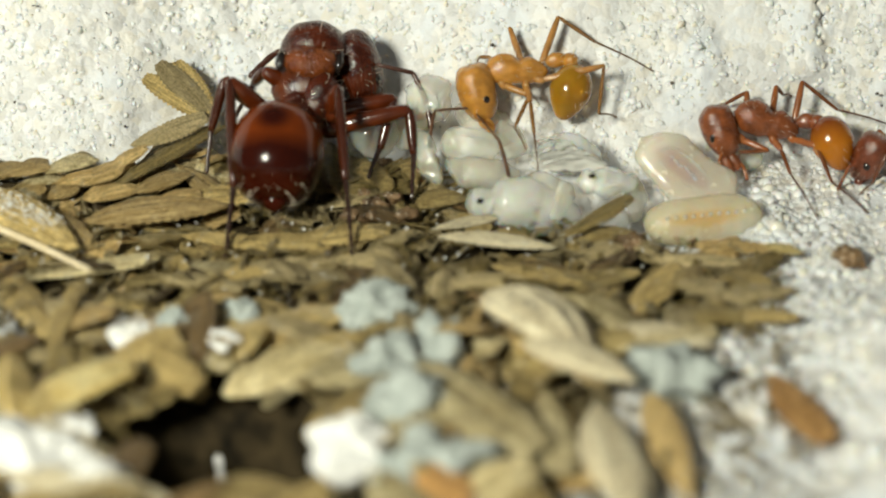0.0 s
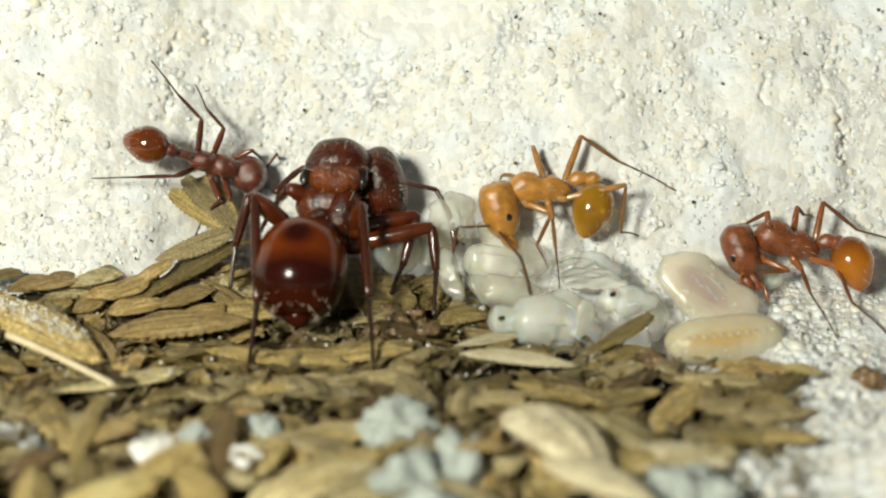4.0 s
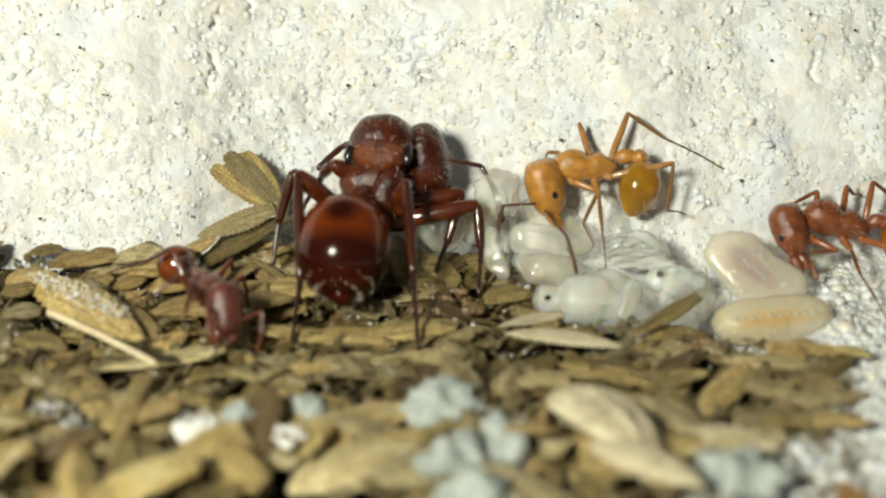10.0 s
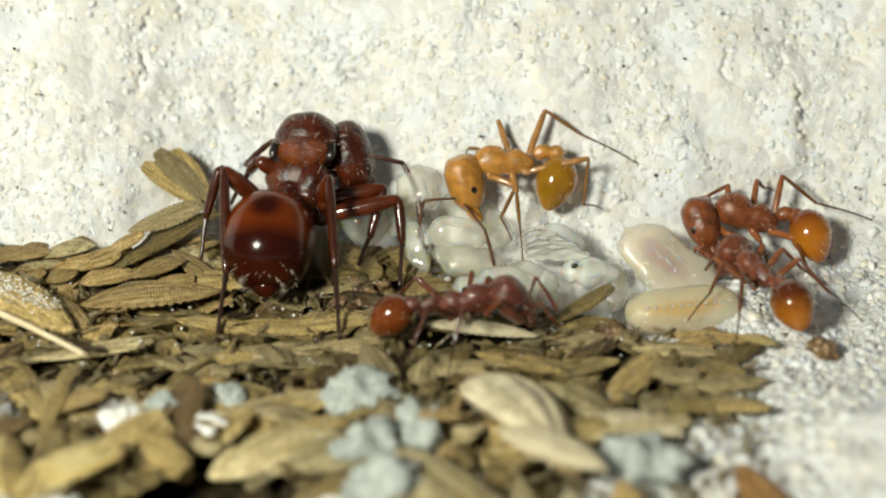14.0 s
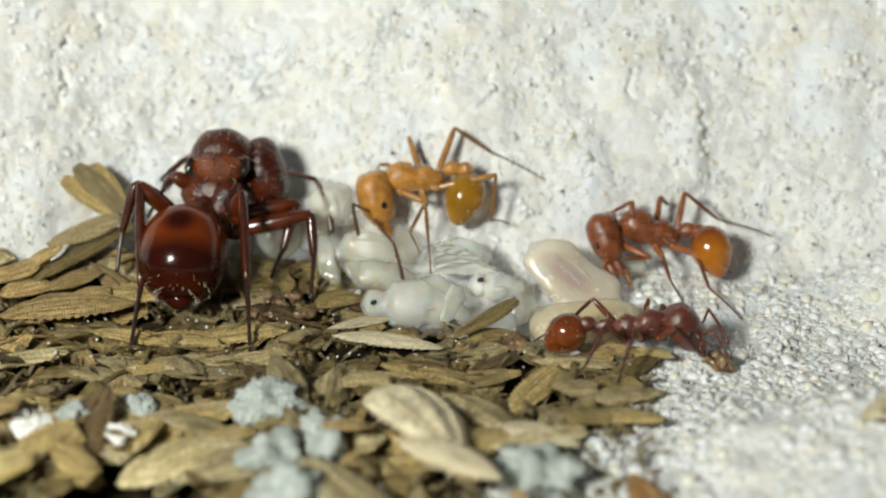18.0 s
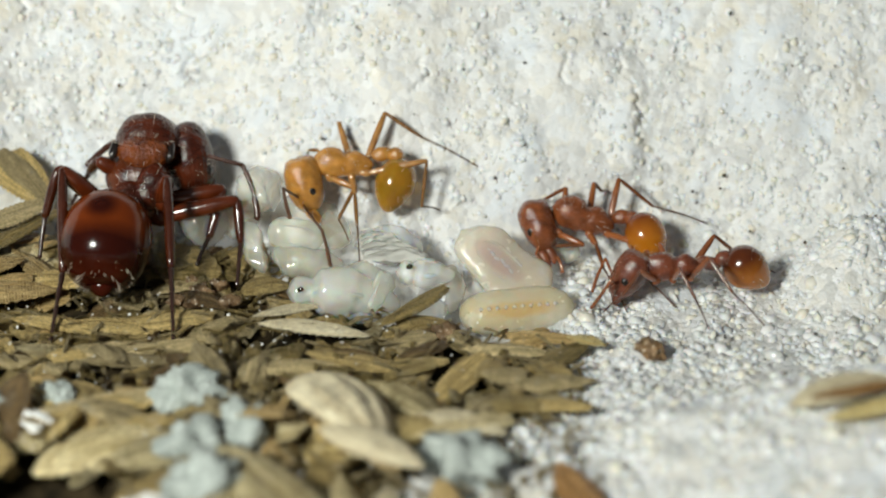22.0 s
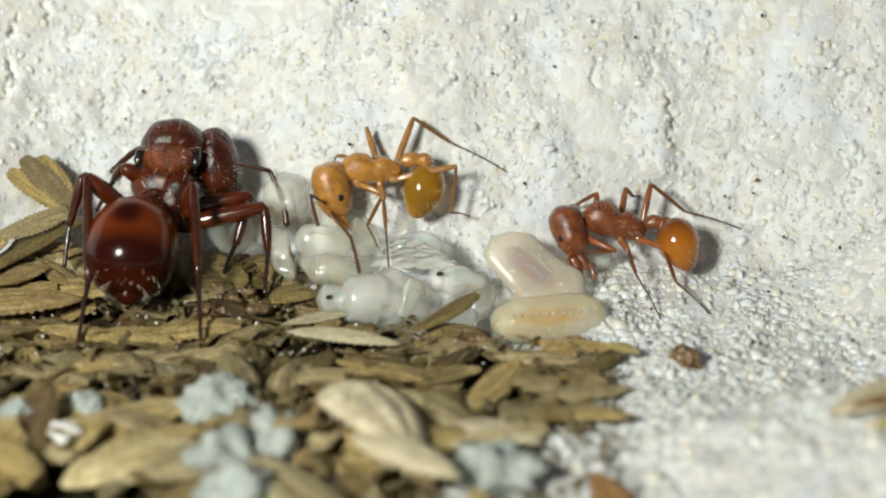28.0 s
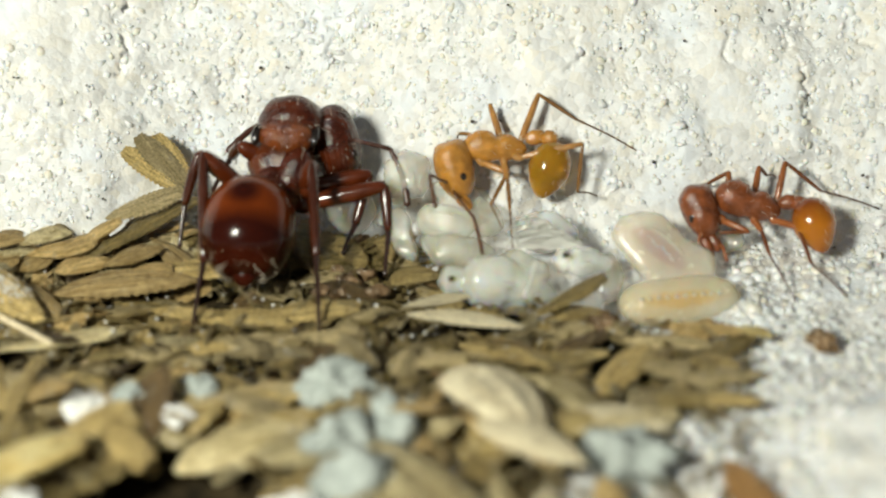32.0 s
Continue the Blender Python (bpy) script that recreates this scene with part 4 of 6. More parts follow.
crumb_at(-13.74, -3.20, -0.20, 0.25, "white")
crumb_at(-6.33, -9.12, -0.40, 0.45, "blue")
crumb_at(12.26, -10.80, 0.00, 0.15, "spark")
crumb_at(-14.35, -8.66, -1.00, 0.57, "grey")
crumb_at(-13.04, -9.43, -1.00, 0.57, "grey")
crumb_at(-3.39, -5.45, -0.60, 0.11, "white")
crumb_at(-7.10, -5.02, -0.90, 0.45, "clod")
crumb_at(-2.11, -0.09, -0.40, 0.64, "clod")
crumb_at(4.78, -7.92, -1.30, 0.38, "clod")
crumb_at(13.39, -3.12, -0.60, 0.11, "spark")
crumb_at(5.54, -4.59, -0.50, 0.42, "clod")


for x, y, r in ((-2.9, -1.6, 0.42), (-2.4, -2.3, 0.36), (-1.95, -1.8, 0.34), (-2.6, -3.1, 0.3), (-1.5, -3.1, 0.32), (-3.2, -3.0, 0.28)):
    crumb_at(x, y, -0.25, r, "clod")


def litter_dust():
    """Splinters and crumbs that lie about on the husks."""
    rng = random.Random(21)
    bits, chaff, pale = [], [], []
    for _ in range(3600):
        x, y = rng.uniform(-19, 9.8), rng.uniform(-19, 0.5)
        if y > litter_edge(x) - 0.2 or math.hypot((x + 6.5) / 2.9, (y + 15.8) / 3.8) < 1:
            continue
        z = max(on_rock(x, y) + 0.1, -0.95 + rng.uniform(-0.2, 0.55))
        if rng.random() < 0.45:
            a, tip, ln = rng.uniform(0, 6.28), rng.uniform(-0.5, 0.5), rng.uniform(0.3, 1.3)
            d = Vector((math.cos(a), math.sin(a), tip)) * ln / 2
            p, r = Vector((x, y, z)), rng.uniform(0.025, 0.07)
            (chaff if rng.random() < 0.55 else bits).append(tube([p - d, p + Vector((0, 0, 0.04)), p + d], [r, r * 1.2, r * 0.4], 4, 5))
        elif rng.random() < 0.6:
            (chaff if rng.random() < 0.4 else bits).append(crumb((x, y, z), rng.uniform(0.05, 0.16), rng, 0.5))
        else:
            pale.append(crumb((x, y, z + 0.1), rng.uniform(0.02, 0.05), rng, 0.5))
    for _ in range(150):
        x, y = rng.uniform(-3.2, 0.6), rng.uniform(-2.9, -0.3)
        a, ln = rng.uniform(0, 6.28), rng.uniform(0.3, 1.4)
        d = Vector((math.cos(a), math.sin(a), rng.uniform(-0.5, 0.7))) * ln / 2
        p, r = Vector((x, y, on_rock(x, y) + rng.uniform(0.1, 0.7))), rng.uniform(0.03, 0.1)
        bits.append(tube([p - d, p + Vector((0, 0, 0.05)), p + d], [r, r * 1.2, r * 0.4], 5, 6))
    for x, y, z, r, along, n in ((-13.7, -3.55, 0.22, 1.0, (1.5, -1.15, -0.1), 420), (-13.6, -9.1, -0.7, 1.0, (0.5, 0.1, 0), 90), (-9.2, -11.0, 0.1, 0.8, (0.5, -0.1, 0), 90)):
        for _ in range(n):
            q = Vector(along) * rng.uniform(-1, 1) + Vector((rng.gauss(0, 0.25), rng.gauss(0, 0.25), rng.uniform(0, 0.16))) * r
            pale.append(crumb(Vector((x, y, max(z, on_rock(x, y)))) + q, rng.uniform(0.015, 0.042), rng, 0.5))
    tagged(new("litter_crumbs", mesh("litter_crumbs", *join(*bits), HUSKS["olive"], smooth=False)), "brown splinters and crumbs on the husk litter", kind="stuff")
    tagged(new("litter_chaff", mesh("litter_chaff", *join(*chaff), HUSKS["grey"], smooth=False)), "dull tan chaff and fragments between the husks", kind="stuff")
    tagged(new("plaster_dust", mesh("plaster_dust", *join(*pale), CHIP_WHITE, smooth=False)), "tiny white plaster crumbs on the husks", kind="stuff")


litter_dust()

stalk = new("straw", mesh("straw", *tube([(-14.34, -5.4, 0.62), (-12.8, -6.45, 0.48), (-10.86, -7.6, 0.08)], [0.11, 0.10, 0.075], 12, 8), STRAW))
tagged(stalk, "thin pale straw stalk lying across the litter", "straw")


# ---------- ants ----------
def head_profile(x):
    return max(0.0, 1 - abs(x) ** 3.0) ** 0.42 * (1 - 0.16 * x)


def thorax_profile(x):
    return max(0.0, 1 - x * x) ** 0.45 * (0.92 + 0.16 * x - 0.13 * math.exp(-((x + 0.12) / 0.16) ** 2))


def gaster_profile(x):
    r = max(0.0, 1 - x * x) ** 0.5 * (1 + 0.10 * x)
    for c in (-0.35, -0.66):
        r *= 1 - 0.03 * math.exp(-((x - c) / 0.03) ** 2)
    return r * (1 - 0.22 * max(0.0, -x - 0.1))


def queen_gaster_profile(x):
    return max(0.0, 1 - abs(x) ** 2.6) ** 0.5


def thorax_back(x):
    """A domed front, a groove, then the squarer hind part of a worker's back."""
    return 1.0 + 0.10 * math.exp(-((x - 0.45) / 0.3) ** 2) - 0.20 * math.exp(-((x + 0.08) / 0.12) ** 2) + 0.10 * math.exp(-((x + 0.5) / 0.22) ** 2)


PROFILES = {"head": head_profile, "mesosoma": thorax_profile, "gaster": gaster_profile}


def limb(thing, name, pts, mats, size, tip=True):
    """A leg from hip over knee and ankle to claw: femur with hip, tibia and tarsus below it."""
    hip, knee, ankle, foot = [Vector(p) for p in pts]
    thigh = tube([Vector((0, 0, 0)), (knee - hip) * 0.5, knee - hip], [0.10 * size, 0.14 * size, 0.15 * size, 0.135 * size, 0.085 * size], 11)
    hip_ball = blob((0, 0, 0.02), (knee - hip) * 0.5 + Vector((0, 0, -0.4)), (1, 0, 0.3), (0.27 * size, 0.17 * size, 0.17 * size), None, 10, 10)
    pivot = new(name, mesh(name, *join(thigh, hip_ball), mats["leg"]))
    pivot.parent = thing
    pivot.location = hip * MM
    part("tibia", tube([knee - hip, knee.lerp(ankle, 0.5) - hip, ankle - hip], [0.065 * size, 0.09 * size, 0.085 * size, 0.06 * size], 9), mats["tibia"], pivot)
    mid = ankle.lerp(foot, 0.55) + Vector((0, 0, 0.05))
    part("tarsus", tube([ankle - hip, mid - hip, foot - hip], [0.048 * size, 0.04 * size, 0.034 * size, 0.036 * size], 11, 7, 0.12), mats["tarsus"], pivot)
    return pivot


def feeler(thing, pts, mats, size):
    skin = mats.get("antenna", mats["leg"])
    base, elbow, *rest = [Vector(p) for p in pts]
    pivot = new("antenna", mesh("antenna", *tube([Vector((0, 0, 0)), elbow - base], [0.04 * size, 0.045 * size, 0.05 * size], 6, 8), skin))
    pivot.parent = thing
    pivot.location = base * MM
    part("flagellum", tube([elbow - base] + [p - base for p in rest], [0.048 * size, 0.055 * size, 0.066 * size, 0.07 * size], 15, 8, 0.08), skin, pivot)
    return pivot


def ant(name, label, m, mats, bodies, legs, feelers, eyes, mandibles, size=1.0, extras=()):
    """bodies: name, place, fwd, up, radii. Everything in the ant's own millimetres."""
    thing = tagged(new(name), label, "ant", "ants of the nest")
    thing.matrix_world = m
    made = {}
    for part_name, at, fwd, up, radii in bodies:
        mat = mats.get(part_name, mats["gaster"] if part_name.startswith("gaster") else mats["body"])
        smooth = part_name.startswith("gaster")
        ribbed = 30 if part_name == "head" and size > 1.2 else 0
        made[part_name] = part(part_name, blob(at, fwd, up, radii, queen_gaster_profile if part_name == "gaster" and size > 1.2 else None if size > 1.2 and part_name != "mesosoma" else PROFILES.get(part_name), 36, 150 if ribbed else 30, 0.0 if smooth and size > 1.2 else 0.02 if smooth else 0.07, at[0] * 3 + at[2], ribs=ribbed,
                                               dorsal=thorax_back if part_name == "mesosoma" and size < 1.2 else None), mat, thing)
    for at, fwd, r in eyes:
        part("eye", blob(at, fwd, (0, 0.1, 1), (r * 0.55, r, r * 1.15), rings=10, segs=12), EYE, made["head"], "black oval eye")
    for pts, r in mandibles:
        part("mandible", tube(pts, [r, r * 1.1, r * 0.8, r * 0.35], 8, 9), mats["body"], made["head"])
    rng, setae = random.Random(len(label)), []
    for part_name, at, fwd, up, radii in bodies:
        f, s, u = axes(fwd, up)
        if size > 1.2 and part_name.startswith("gaster"):
            continue
        for _ in range(34 if part_name in ("head", "mesosoma", "gaster", "scutum") else 10):
            x, a = rng.uniform(-0.85, 0.85), rng.uniform(-0.3, 3.44)
            w = math.sqrt(1 - x * x)
            d = f * (x * radii[0]) + s * (math.cos(a) * w * radii[1]) + u * (math.sin(a) * w * radii[2])
            p = Vector(at) + d * 0.94
            lean = (d.normalized() + f * rng.uniform(-0.5, 0.2)).normalized()
            setae.append(tube([p, p + lean * rng.uniform(0.14, 0.30) * size ** 0.5], [0.007, 0.003], 3, 4))
    part("setae", join(*setae), HAIR, thing, "sparse short pale hairs")
    made["legs"] = [limb(thing, "leg", pts, mats, 1.25 * size if size > 1.2 else 0.8 * size) for pts in legs]
    made["feelers"] = [feeler(thing, pts, mats, size) for pts in feelers]
    made["thing"] = thing
    for extra_name, shape, mat, lab in extras:
        part(extra_name, shape, mat, thing, lab)
    return made


def rel(base, pts):
    return [tuple(p[i] - base[i] for i in range(3)) for p in pts]


def queen():
    base = (-5.4, -2.0, -0.9)
    r = lambda *p: rel(base, p)
    V = lambda a, b: tuple(b[i] - a[i] for i in range(3))
    gtip, gtop = (-5.66, -3.80, 0.35), (-5.34, -0.62, 2.21)
    bodies = [
        ("gaster", *r((-5.5, -2.2, 1.28)), V(gtip, gtop), (0, -0.6, 1), (1.72, 1.47, 1.50)),
        ("gaster_tip", *r((-5.55, -3.35, 0.38)), (0, -0.75, -0.6), (0, -0.6, 1), (0.52, 0.42, 0.36)),
        ("postpetiole", *r((-5.0, -0.6, 1.9)), (0.1, 0.7, 0.6), (0, -0.6, 1), (0.5, 0.7, 0.6)),
        ("petiole", *r((-4.85, -0.1, 2.0)), (0.1, 0.7, 0.6), (0, -0.6, 1), (0.5, 0.6, 0.6)),
        ("mesosoma", *r((-4.72, 0.32, 2.08)), (0.10, 0.72, 0.62), (0.0, -0.6, 0.75), (1.5, 1.2, 0.9)),
        ("propodeum", *r((-4.2, -0.18, 2.3)), (0.3, 0.5, 0.8), (0.3, -0.8, 0.3), (0.9, 0.55, 0.50)),
        ("scutellum", *r((-4.47, 0.45, 3.30)), (0.05, 0.6, 0.6), (0.0, -0.6, 0.75), (0.56, 0.90, 0.48)),
        ("scutum", *r((-4.35, 1.35, 3.33)), (0.05, 0.6, 0.6), (0.0, -0.6, 0.75), (0.98, 1.12, 0.90)),
        ("head", *r((-2.98, 1.45, 2.62)), (0.16, -0.35, -0.92), (0.75, -0.5, 0.35), (1.28, 0.82, 0.78)),
    ]
    legs = [
        r((-5.0, 0.6, 2.3), (-5.98, 0.45, 3.0), (-6.35, 1.0, 2.3), (-7.0, 1.1, 1.1)),
        r((-5.85, -0.2, 1.82), (-7.18, -0.5, 3.10), (-7.64, -0.9, 1.54), (-7.8, -1.55, 0.35)),
        r((-5.75, -0.5, 1.81), (-6.98, -0.9, 3.25), (-6.83, -3.2, 0.65), (-7.02, -5.5, -0.75)),
        r((-3.9, 0.3, 1.6), (-1.82, 0.3, 2.05), (-2.28, -0.5, 0.66), (-2.66, -1.3, 0.0)),
        r((-3.9, -0.3, 1.3), (-1.33, -0.3, 1.92), (-1.2, -1.0, 0.7), (-1.28, -2.2, -0.3)),
        r((-3.9, -0.3, 1.75), (-3.56, -1.0, 3.0), (-3.33, -3.2, 0.86), (-3.12, -5.5, -0.72)),
    ]
    feelers = [
        r((-2.35, 1.0, 2.95), (-1.2, 0.9, 2.68), (-0.80, 0.4, 1.97), (-0.62, -0.1, 1.17)),
        r((-3.4, 2.1, 2.6), (-4.6, 2.3, 2.9), (-5.6, 2.2, 2.9), (-6.5, 1.6, 2.3)),
    ]
    rng = random.Random(3)
    tip, axis = Vector(rel(base, [gtip])[0]), Vector(V(gtip, gtop)).normalized()
    side = axis.cross(Vector((0, -0.6, 1))).normalized()
    top = axis.cross(side)
    hairs = []
    for k in range(95):
        a, d = rng.uniform(0, 6.28), rng.choice((0.22, 0.26, 0.55, 0.6)) + rng.uniform(-0.05, 0.05)
        w = 1.44 * math.sqrt(max(0.05, 1 - (1 - d / 2.05) ** 2)) * 0.93
        p = tip + axis * (d + 0.05) + side * (w * math.cos(a)) + top * (w * math.sin(a))
        o = (side * math.cos(a) + top * math.sin(a)) * 0.5 - axis * 0.8
        hairs.append(tube([p, p + o.normalized() * rng.uniform(0.12, 0.30)], [0.009, 0.004], 3, 4))
    scar = lambda at: blob(rel(base, [at])[0], (0.2, 0.6, 0.6), (0, -0.6, 0.7), (0.36, 0.17, 0.2), rings=8, segs=10, lump=0.3, seed=at[0])
    shell = lambda x: queen_gaster_profile(x) * (1.004 - 0.06 * smoothstep(-0.72, -0.85, x))
    extras = [
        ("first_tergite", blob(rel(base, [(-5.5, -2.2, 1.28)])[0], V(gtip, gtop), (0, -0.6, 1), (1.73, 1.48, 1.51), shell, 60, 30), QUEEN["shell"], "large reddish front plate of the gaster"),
        ("bristles", join(*hairs), HAIR, "short pale bristles at the tip"),
        ("wing_scar", scar((-5.42, 0.42, 3.36)), EYE, "black wing stub scar"),
        ("wing_scar", scar((-3.56, 0.42, 3.30)), EYE, "black wing stub scar"),
    ]
    return ant("queen_ant", "large dark reddish-brown queen ant standing on husks by the wall", basis(base, (1, 0, 0), (0, 0, 1)), QUEEN, bodies, legs, feelers,
               [(rel(base, [(-2.32, 0.95, 2.45)])[0], (1, -0.6, 0.2), 0.16)],
               [(r((-2.5, 1.7, 2.0), (-2.3, 1.6, 1.65), (-2.5, 1.4, 1.4)), 0.2), (r((-2.9, 1.5, 1.95), (-2.8, 1.3, 1.6), (-2.6, 1.3, 1.4)), 0.2)], 1.65, extras)


def amber_worker():
    base = (2.4, 0.7, 0.4)
    r = lambda *p: rel(base, p)
    bodies = [
        ("head", *r((0.88, 0.66, 2.06)), (0.25, -0.35, -0.9), (-0.9, 0.1, -0.2), (0.98, 0.62, 0.62)),
        ("mesosoma", *r((2.14, 1.05, 2.68)), (-1, 0, 0.05), (0, 0.35, 0.95), (1.06, 0.46, 0.53)),
        ("petiole", *r((3.45, 1.3, 2.92)), (-1, 0, -0.2), (0, 0.35, 0.95), (0.36, 0.2, 0.25)),
        ("postpetiole", *r((3.9, 1.3, 2.88)), (-0.8, 0, 0.5), (0.3, 0.35, 0.95), (0.28, 0.27, 0.27)),
        ("gaster", *r((3.88, 0.75, 2.02)), (0.35, 0.45, 0.95), (1, 0.3, -0.3), (0.94, 0.69, 0.69)),
    ]
    legs = [
        r((1.6, 1.25, 2.5), (1.3, 1.75, 2.85), (1.0, 2.0, 2.75), (0.9, 2.0, 2.5)),
        r((2.45, 1.3, 2.5), (1.98, 2.3, 3.65), (2.2, 2.3, 3.1), (2.4, 2.5, 2.9)),
        r((2.9, 1.25, 2.6), (3.55, 2.2, 4.05), (4.78, 2.35, 3.1), (6.7, 1.95, 2.2)),
        r((1.7, 0.75, 2.3), (2.55, 0.35, 2.1), (2.03, -0.72, 1.45), (2.38, -1.4, 0.98)),
        r((2.45, 0.7, 2.3), (2.56, 0.0, 2.05), (2.65, -0.9, 1.3), (2.74, -1.88, 0.47)),
        r((2.9, 0.75, 2.45), (4.95, 0.6, 3.0), (4.8, 0.36, 1.42), (5.43, 0.65, 1.15)),
    ]
    feelers = [
        r((0.75, 0.2, 1.75), (-0.50, 0.06, 1.73), (-0.63, -0.37, 1.29), (-0.68, -0.83, 0.82)),
        r((0.85, 0.0, 1.6), (1.5, -1.35, 1.32), (1.68, -1.85, 0.87), (1.8, -2.3, 0.49)),
    ]
    return ant("worker_ant", "pale amber young worker ant standing over the brood", basis(base, (1, 0, 0), (0, 0, 1)), AMBER, bodies, legs, feelers,
               [(rel(base, [(1.13, 0.12, 2.03)])[0], (0.25, -1, 0.05), 0.145)],
               [(r((1.1, 0.15, 1.3), (1.3, 0.05, 1.1), (1.25, -0.05, 0.95)), 0.17), (r((1.05, 0.35, 1.25), (1.15, 0.3, 1.05), (1.2, 0.2, 0.95)), 0.17)])


def red_worker():
    base = (10.3, -0.5, -0.45)
    r = lambda *p: rel(base, p)
    bodies = [
        ("head", *r((8.72, -0.15, 0.98)), (0.35, -0.45, -0.8), (-0.9, 0.1, -0.2), (0.92, 0.60, 0.57)),
        ("mesosoma", *r((10.2, 0.05, 1.22)), (-1, 0.15, 0.28), (0.2, 0.35, 0.92), (1.12, 0.50, 0.60)),
        ("petiole", *r((11.5, 0.05, 1.22)), (-1, 0, -0.2), (0.2, 0.35, 0.92), (0.34, 0.2, 0.26)),
        ("postpetiole", *r((11.85, -0.05, 1.2)), (-0.8, 0, 0.4), (0.3, 0.35, 0.95), (0.28, 0.27, 0.28)),
        ("gaster", *r((12.3, -0.6, 0.72)), (-0.3, 0.5, 0.75), (1, 0.3, 0.2), (0.92, 0.69, 0.69)),
    ]
    legs = [
        r((9.6, 0.3, 1.1), (9.65, 0.9, 1.9), (9.0, 1.1, 1.4), (8.6, 1.2, 1.2)),
        r((10.4, 0.3, 1.0), (10.62, 1.1, 2.0), (10.9, 1.3, 1.6), (11.2, 1.4, 1.5)),
        r((11.1, 0.15, 0.95), (11.43, 0.9, 2.25), (12.59, 0.64, 1.35), (14.45, 0.35, 0.85)),
        r((9.4, -0.3, 0.75), (10.2, -0.75, 0.55), (9.3, -0.7, 0.5), (9.1, -1.0, 0.0)),
        r((10.4, -0.3, 0.75), (10.6, -0.9, 0.65), (10.8, -1.75, 0.2), (11.49, -3.39, -0.6)),
        r((11.0, -0.25, 0.75), (11.75, -0.85, 0.75), (12.1, -1.93, 0.0), (13.08, -3.23, -0.5)),
    ]
    feelers = [
        r((8.75, -0.7, 0.6), (8.6, -0.95, 0.3), (8.8, -1.1, 0.1), (9.1, -1.2, -0.05)),
        r((8.95, -0.6, 0.5), (9.3, -0.85, 0.2), (9.4, -1.1, 0.1), (9.5, -1.3, -0.2)),
    ]
    return ant("worker_ant", "rust-red worker ant with an orange gaster tending larvae", basis(base, (1, 0, 0), (0, 0, 1)), RED, bodies, legs, feelers,
               [(rel(base, [(8.45, -0.62, 0.95)])[0], (-0.3, -1, 0.1), 0.15)],
               [(r((9.0, -0.65, 0.35), (9.2, -0.85, 0.15), (9.22, -1.0, 0.0)), 0.17), (r((8.8, -0.75, 0.3), (8.95, -0.95, 0.05), (9.1, -1.05, -0.05)), 0.17)])


def walking_worker(label, mats, curl=0.0, plump=1.0):
    """A worker in its own frame: x ahead, feet on z = 0."""
    bodies = [
        ("head", (1.52, 0, 1.05), (0.58, 0, -0.82), (0.82, 0, 0.58), (0.88, 0.60, 0.56)),
        ("mesosoma", (0.06, 0, 1.2), (1, 0, 0.10), (0, 0, 1), (1.0, 0.43, 0.52)),
        ("petiole", (-1.12, 0, 1.22), (1, 0, 0.35), (0, 0, 1), (0.42, 0.17, 0.24)),
        ("postpetiole", (-1.62, 0, 1.34), (1, 0, -0.1), (0, 0, 1), (0.30, 0.25, 0.27)),
        ("gaster", (-2.36, 0, 1.0 - curl), (0.8, 0, 0.6 + curl), (0, 0, 1), (0.78 * plump, 0.62 * plump, 0.64 * plump)),
    ]
    legs, feelers = [], []
    for s in (1, -1):
        legs += [[(0.62, 0.24 * s, 0.85), (1.0, 0.92 * s, 1.45), (1.62, 1.05 * s, 0.62), (2.35, 0.95 * s, 0)],
                 [(0.1, 0.28 * s, 0.85), (0.15, 1.2 * s, 1.6), (-0.1, 1.85 * s, 0.75), (-0.2, 2.7 * s, 0)],
                 [(-0.45, 0.28 * s, 0.85), (-1.25, 1.05 * s, 1.85), (-2.05, 1.55 * s, 0.85), (-3.1, 2.2 * s, 0)]]
        feelers.append([(1.98, 0.22 * s, 0.85), (2.25, 0.85 * s, 1.35), (2.6, 0.8 * s, 0.75), (2.85, 0.6 * s, 0.25)])
    return ant("worker_ant", label, basis((0, 0, 0), (1, 0, 0), (0, 0, 1)), mats, bodies, legs, feelers,
               [((1.68, 0.56 * s, 1.06), (0.2, s, 0.2), 0.12) for s in (1, -1)],
               [([(1.92, 0.22 * s, 0.52), (2.0, 0.26 * s, 0.28), (2.02, 0.05 * s, 0.1)], 0.16) for s in (1, -1)], 0.95)


QUEEN_ANT, AMBER_ANT, RED_ANT = queen(), amber_worker(), red_worker()
PATROL = walking_worker("dark red worker ant walking round the queen", DARK)
VISITOR = walking_worker("brownish-red worker ant with an amber gaster visiting a nestmate", GUEST, 0.1, 1.12)


